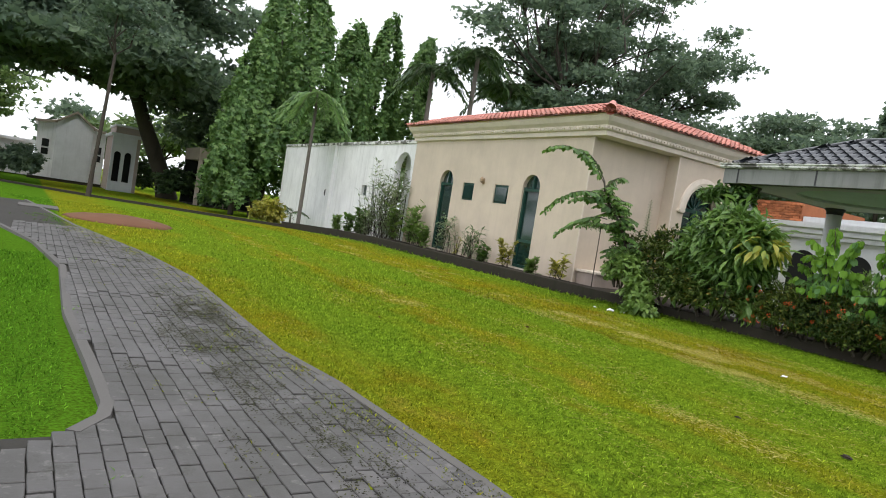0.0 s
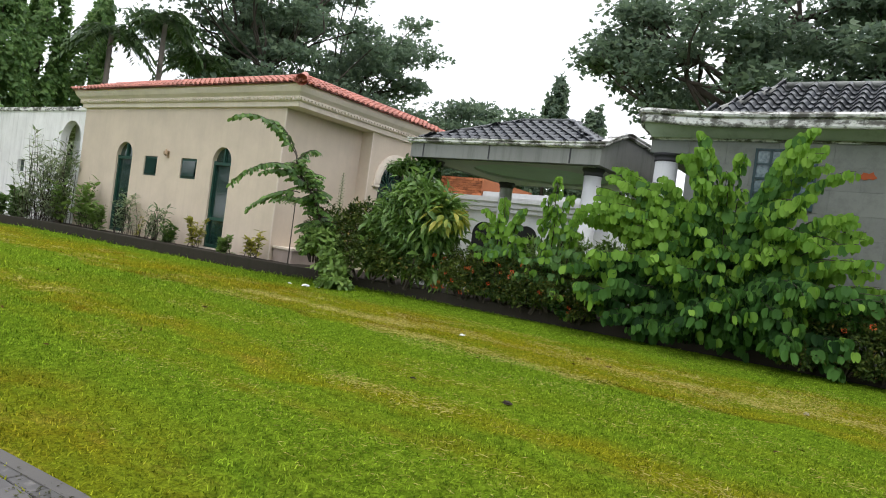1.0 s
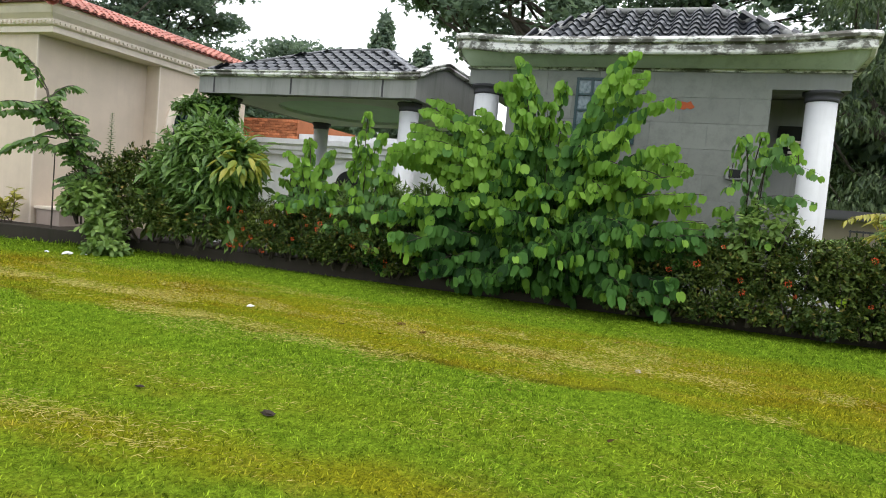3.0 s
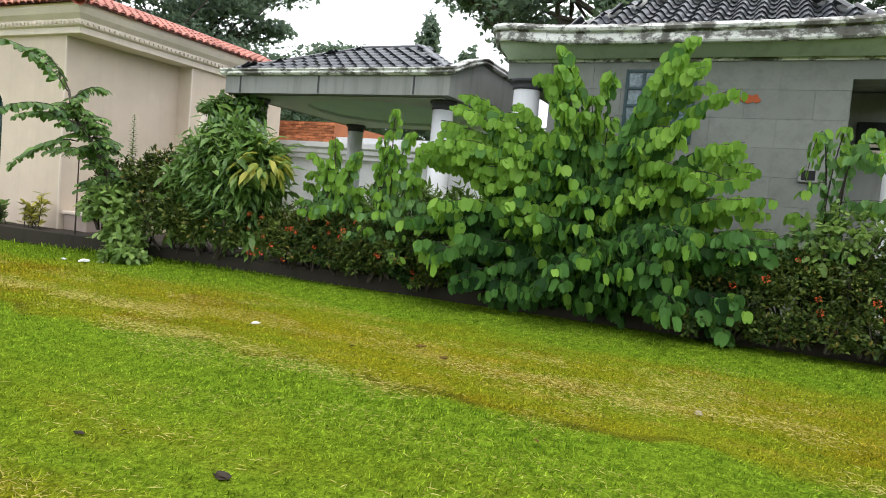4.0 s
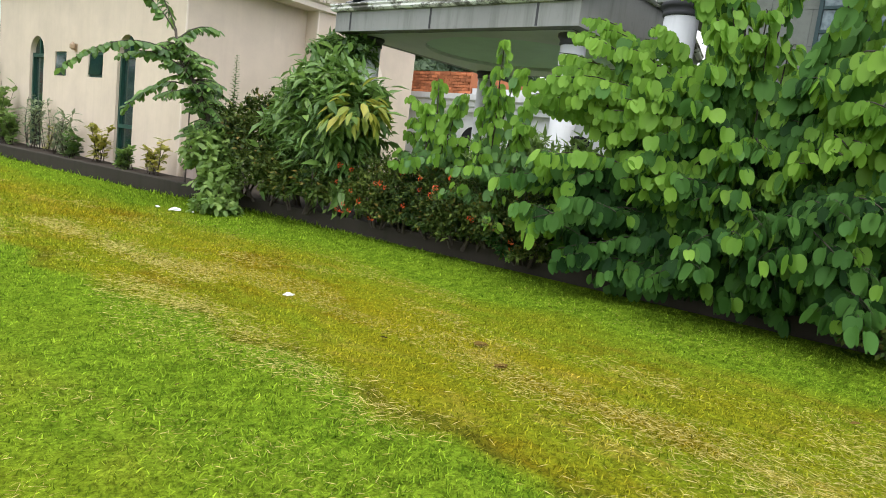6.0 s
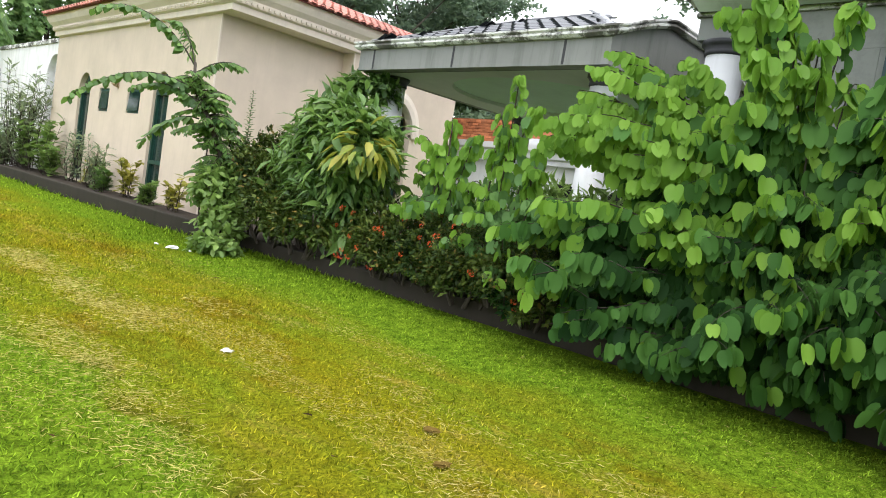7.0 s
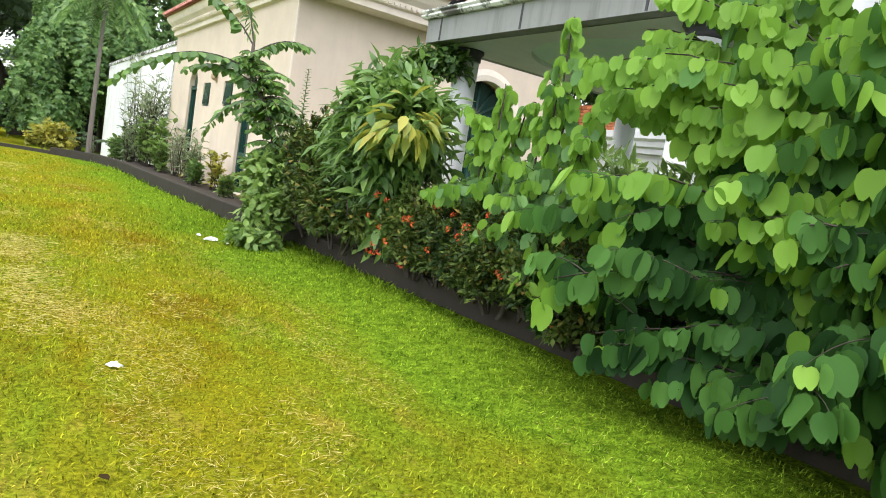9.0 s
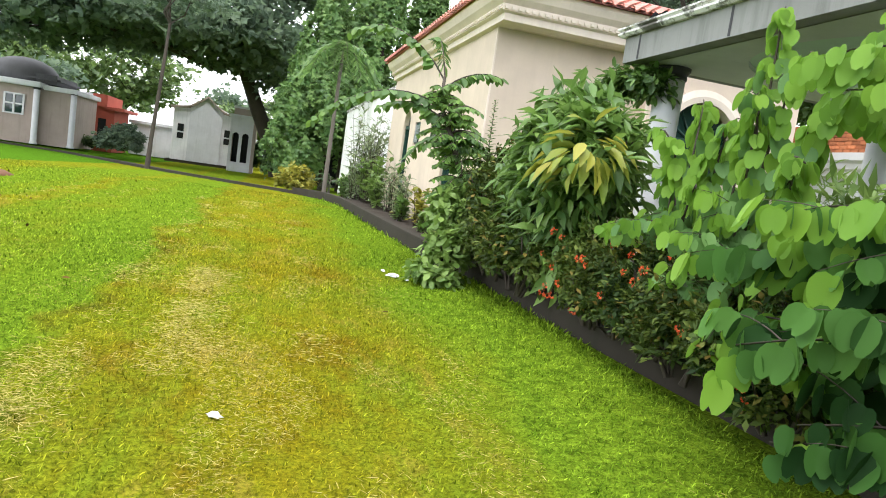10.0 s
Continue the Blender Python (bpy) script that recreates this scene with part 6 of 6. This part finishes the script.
mound = part("earth_mound", bm, M_mound, None, "", True)
mound.location = (2.4, 20.6, ground(2.4, 20.6))
tagged(mound, "low mound of reddish bare earth on the grass", "earth mound")
mh = part("manhole_cover", box(-0.1, 0.9, 22.0, 23.2, ground(0.4, 22.5) - 0.03, ground(0.4, 22.5) + 0.05, 0.01), M_edge)
tagged(mh, "pale concrete manhole slab in the grass", "manhole")

rng = rngs(300)
P = np.column_stack([rng.uniform(2.5, 12.4, 80), rng.uniform(0.5, 30, 80), np.zeros(80)])
P[:, 2] = [ground(x, y) + 0.03 for x, y in P[:, :2]]
A = np.column_stack([rng.normal(0, 1, (80, 2)), rng.uniform(0, 0.4, 80)])
tagged(leaves("fallen_leaves", "oval", P, A, np.tile([0, 0, 1.0], (80, 1)) + rng.normal(0, 0.3, (80, 3)), rng.uniform(0.03, 0.09, 80), M_deadleaf), "scattered dry brown leaves on the lawn", "leaves", kind="stuff")


def lawn_blades():
    rng = rngs(310)
    n = 1100000
    P = np.column_stack([rng.uniform(-4.0, 12.86, n), rng.uniform(-5.0, 30.0, n)])
    x, y = P[:, 0], P[:, 1]
    dens = np.clip(1.3 - np.abs(y - 3.5) / 9.0, 0.07, 1.0)
    keep = (rng.random(n) < dens) & (x < np.interp(y, WALL_YS, WALL_XS) - 0.08) & ((x > np.interp(y, (3, 5, 6, 10.5, 13.2, 17.5, 24, 30), (2.55, 2.45, 2.3, 2.35, 2.02, 1.12, 0.25, -0.75))) | ((x < 0.5) & (y > 4.0) & (y < 12) & (x < 0.45 + 0.2 * np.minimum(0, y - 4.5) * 2)))
    P, dens = P[keep], dens[keep]
    S = (0.034 + 0.036 * (1 - dens)) * rng.uniform(0.5, 1.25, len(P)) * (1 + 1.3 * np.clip((P[:, 0] - np.interp(P[:, 1], WALL_YS, WALL_XS) + 0.36) / 0.28, 0, 1))
    r = np.clip((P[:, 0] - 11.2) / 1.5, 0, 1) * np.clip((14.0 - P[:, 1]) / 4.0, 0, 1)
    z = -0.12 + 0.07 * r * r * (3 - 2 * r) - 0.5 * np.clip((P[:, 1] - 25) / 20, 0, 1)
    n = len(P)
    an = rng.uniform(0, 2 * np.pi, n)
    lean = rng.uniform(0.3, 2.2, n)
    tip = np.column_stack([np.cos(an) * lean, np.sin(an) * lean, np.ones(n)])
    tip *= (S / np.linalg.norm(tip, axis=1))[:, None]
    side = np.column_stack([-np.sin(an), np.cos(an), np.zeros(n)]) * (S * 0.11)[:, None]
    base = np.column_stack([P, z - 0.004])
    v = np.stack([base - side, base + side, base + tip * 0.6 + side * 0.8 + np.array([0, 0, 0.004]), base + tip], 1)
    me = bpy.data.meshes.new("grass_blades")
    me.vertices.add(n * 4)
    me.vertices.foreach_set("co", v.ravel())
    me.loops.add(n * 4)
    me.loops.foreach_set("vertex_index", np.arange(n * 4, dtype=np.int32))
    me.polygons.add(n)
    me.polygons.foreach_set("loop_start", (np.arange(n) * 4).astype(np.int32))
    me.update(calc_edges=True)
    me.materials.append(M_blade)
    tagged(new("grass_blades", me), "short mown grass blades, green and straw yellow", "grass", kind="stuff")


lawn_blades()


def straw():
    """Loose dry clippings combed into the worn bands."""
    rng = rngs(320)
    P, A, U, S = [], [], [], []
    for k in range(2700):
        x = float(rng.choice([4.6, 5.5, 6.6, 8.4, 9.35, 9.5, 10.3], p=[0.05, 0.2, 0.05, 0.2, 0.3, 0.08, 0.12])) + rng.normal(0, 0.13)
        y = rng.uniform(-3, 22) if k % 2 else rng.uniform(-1, 10)
        x += 0.35 * noise.noise((0.3 * y, x, 2.0))
        if noise.noise((x * 0.8, y * 0.9, 11)) < -0.05:
            continue
        cl = rng.uniform(0, 6.28)
        for j in range(13):
            an = cl + rng.normal(0, 1.3)
            q_ = (x + rng.normal(0, 0.09), y + rng.normal(0, 0.13))
            P.append((*q_, ground(*q_) + rng.uniform(0.018, 0.035))), A.append((math.cos(an), math.sin(an), rng.normal(0.05, 0.12))), U.append((rng.normal(0, 0.4), rng.normal(0, 0.4), 1)), S.append(rng.uniform(0.025, 0.075))
    for k in range(52000):
        x = rng.normal(9.5, 1.1) if k % 3 else rng.uniform(2.6, 11.6)
        y = rng.uniform(-3, 12) if k % 2 else rng.uniform(0.5, 7)
        if not 2.5 < x < 12.2 or noise.noise((x * 1.3, y * 0.6, 7)) < 0.12:
            continue
        an = rng.uniform(0, 6.28)
        P.append((x, y, ground(x, y) + rng.uniform(0.015, 0.035))), A.append((math.cos(an), math.sin(an), rng.normal(0.1, 0.2))), U.append((rng.normal(0, 0.4), rng.normal(0, 0.4), 1)), S.append(rng.uniform(0.018, 0.055))
    P, A, U, S = (np.array(v) for v in (P, A, U, S))
    ob = leaves("dry_clippings", "straw", P, A, U, S, M_straw)
    tagged(ob, "loose straw-yellow grass clippings lying in bands", "clippings", kind="stuff")


straw()


# ---------- loose pieces: stone slabs, parapet bricks, pavers ----------
def piece_mesh(name, w, d, h, mat, bev):
    """A chamfered block, w by d by h, its base centred at the origin."""
    bm = bmesh.new()
    a, b = w / 2, d / 2
    lo = [bm.verts.new(p) for p in ((-a, -b, 0), (a, -b, 0), (a, b, 0), (-a, b, 0))]
    mi = [bm.verts.new(p) for p in ((-a, -b, h - bev), (a, -b, h - bev), (a, b, h - bev), (-a, b, h - bev))]
    hi = [bm.verts.new(p) for p in ((-a + bev, -b + bev, h), (a - bev, -b + bev, h), (a - bev, b - bev, h), (-a + bev, b - bev, h))]
    for r0, r1 in ((lo, mi), (mi, hi)):
        for i in range(4):
            bm.faces.new((r0[i], r0[(i + 1) % 4], r1[(i + 1) % 4], r1[i]))
    bm.faces.new(hi)
    me = bpy.data.meshes.new(name)
    bm.to_mesh(me)
    bm.free()
    me.materials.append(mat)
    return me


def stone_slabs():
    face = Matrix(((0, 0, -1), (-1, 0, 0), (0, 1, 0))).to_4x4()
    course = 0.43
    slab = piece_mesh("stone_slab", 0.927, course - 0.003, 0.03, M_stone, 0.0015)
    half = piece_mesh("stone_slab", 0.457, course - 0.003, 0.03, M_stone, 0.0015)
    for r in range(9):
        z = 0.2 + course * (r + 0.5) - 0.1
        y = -0.5
        k = 0
        while y < 3.9:
            w = 0.93 if not (k == 0 and r % 2) else 0.46
            if y + w > 3.96:
                w = 0.46
                if y + w > 4.0:
                    break
            o = new("stone_slab", slab if w > 0.5 else half)
            o.parent = grey
            o.matrix_local = Matrix.Translation((GX + 0.012 + random.uniform(-0.003, 0.003), y + w / 2, z)) @ face
            y += w
            k += 1


stone_slabs()


def parapet_bricks():
    face = Matrix(((0, 0, -1), (-1, 0, 0), (0, 1, 0))).to_4x4()
    me = piece_mesh("brick", 0.19, 0.075, 0.05, M_orange, 0.008)
    for r in range(7):
        for k in range(22):
            o = new("brick", me)
            o.parent = back
            o.matrix_local = Matrix.Translation((BX + 0.06 + random.uniform(-0.015, 0.01), 12.95 + (k + 0.5 * (r % 2)) * 0.2, 3.16 + r * 0.085)) @ face


parapet_bricks()


def pavers():
    a, b = 0.215, 0.112
    me = piece_mesh("paver", a - 0.007, b - 0.006, 0.028, M_paver, 0.004)
    verts, faces = [], []
    near = 0
    rows = int(20 / a)
    for j in range(rows):
        y = -3.0 + j * a
        for k in range(60):
            x = -3.4 + k * b
            yy = y + (a / 2 if k % 2 else 0)
            l, r = path_edges(yy)
            if x < l + 0.02 or x > r - 0.02 or (x < -0.08 and yy > 3.84):
                continue
            z = ground(x, yy) + 0.016 + 0.012 * noise.noise((x * 2, yy * 2, 1)) + random.uniform(-0.003, 0.003)
            tilt = Matrix.Rotation(math.pi / 2 + random.uniform(-0.03, 0.03), 4, "Z") @ Matrix.Rotation(random.uniform(-0.03, 0.03), 4, "X")
            m = Matrix.Translation((x, yy, z)) @ tilt
            if near < 300 and 3.2 < yy < 7.2 and x > -0.2:
                o = new("paver", me)
                o.parent = path
                o.matrix_local = m
                near += 1
            else:
                base = len(verts)
                verts += [m @ v.co for v in me.vertices]
                faces += [tuple(base + i for i in p.vertices) for p in me.polygons]
    ob = link_mesh("paver_field", verts, faces, M_paver, path)
    tagged(ob, kind="stuff")


pavers()


def path_weeds():
    rng = rngs(400)
    P, A, S = [], [], []
    for k in range(420):
        y = rng.uniform(2.5, 20)
        l, r = path_edges(y)
        l = max(l, -1.0)
        x = r - abs(rng.normal(0, 0.28)) if rng.random() < 0.86 else rng.uniform(l, r)
        for j in range(14):
            an = rng.uniform(0, 6.28)
            P.append((x + rng.normal(0, 0.05), y + rng.normal(0, 0.08), ground(x, y) + 0.03))
            A.append((math.cos(an), math.sin(an), rng.uniform(0.2, 1.5)))
            S.append(rng.uniform(0.02, 0.05))
    tagged(leaves("path_weeds", "lance", P, A, np.tile([0, 0, 1.0], (len(P), 1)), S, M_blade), "tufts of grass growing between the pavers", "weeds", kind="stuff")


path_weeds()


def path_dirt():
    """Dark damp soil and rotting clippings caught along the path's lawn side."""
    rng = rngs(410)
    P, A, S = [], [], []
    for k in range(190):
        y = rng.uniform(2.2, 17) if k % 2 else rng.normal(6.5, 1.6)
        r = path_edges(y)[1]
        x = r - 0.1 - abs(rng.normal(0, 0.45)) if k % 3 else r - 0.65 + rng.normal(0, 0.12)
        if x < path_edges(y)[0] + 0.2:
            continue
        spread = rng.uniform(0.04, 0.16)
        for j in range(int(spread * 900)):
            an = rng.uniform(0, 6.28)
            P.append((x + rng.normal(0, spread * 0.6), y + rng.normal(0, spread * 1.6), ground(x, y) + 0.05))
            A.append((math.cos(an), math.sin(an), rng.uniform(0.0, 0.35)))
            S.append(rng.uniform(0.006, 0.015))
    tagged(leaves("path_dirt", "clump", P, A, np.tile([0, 0, 1.0], (len(P), 1)), S, M_dirt), "dark rotting clippings scattered on the pavers", "debris", kind="stuff")


path_dirt()
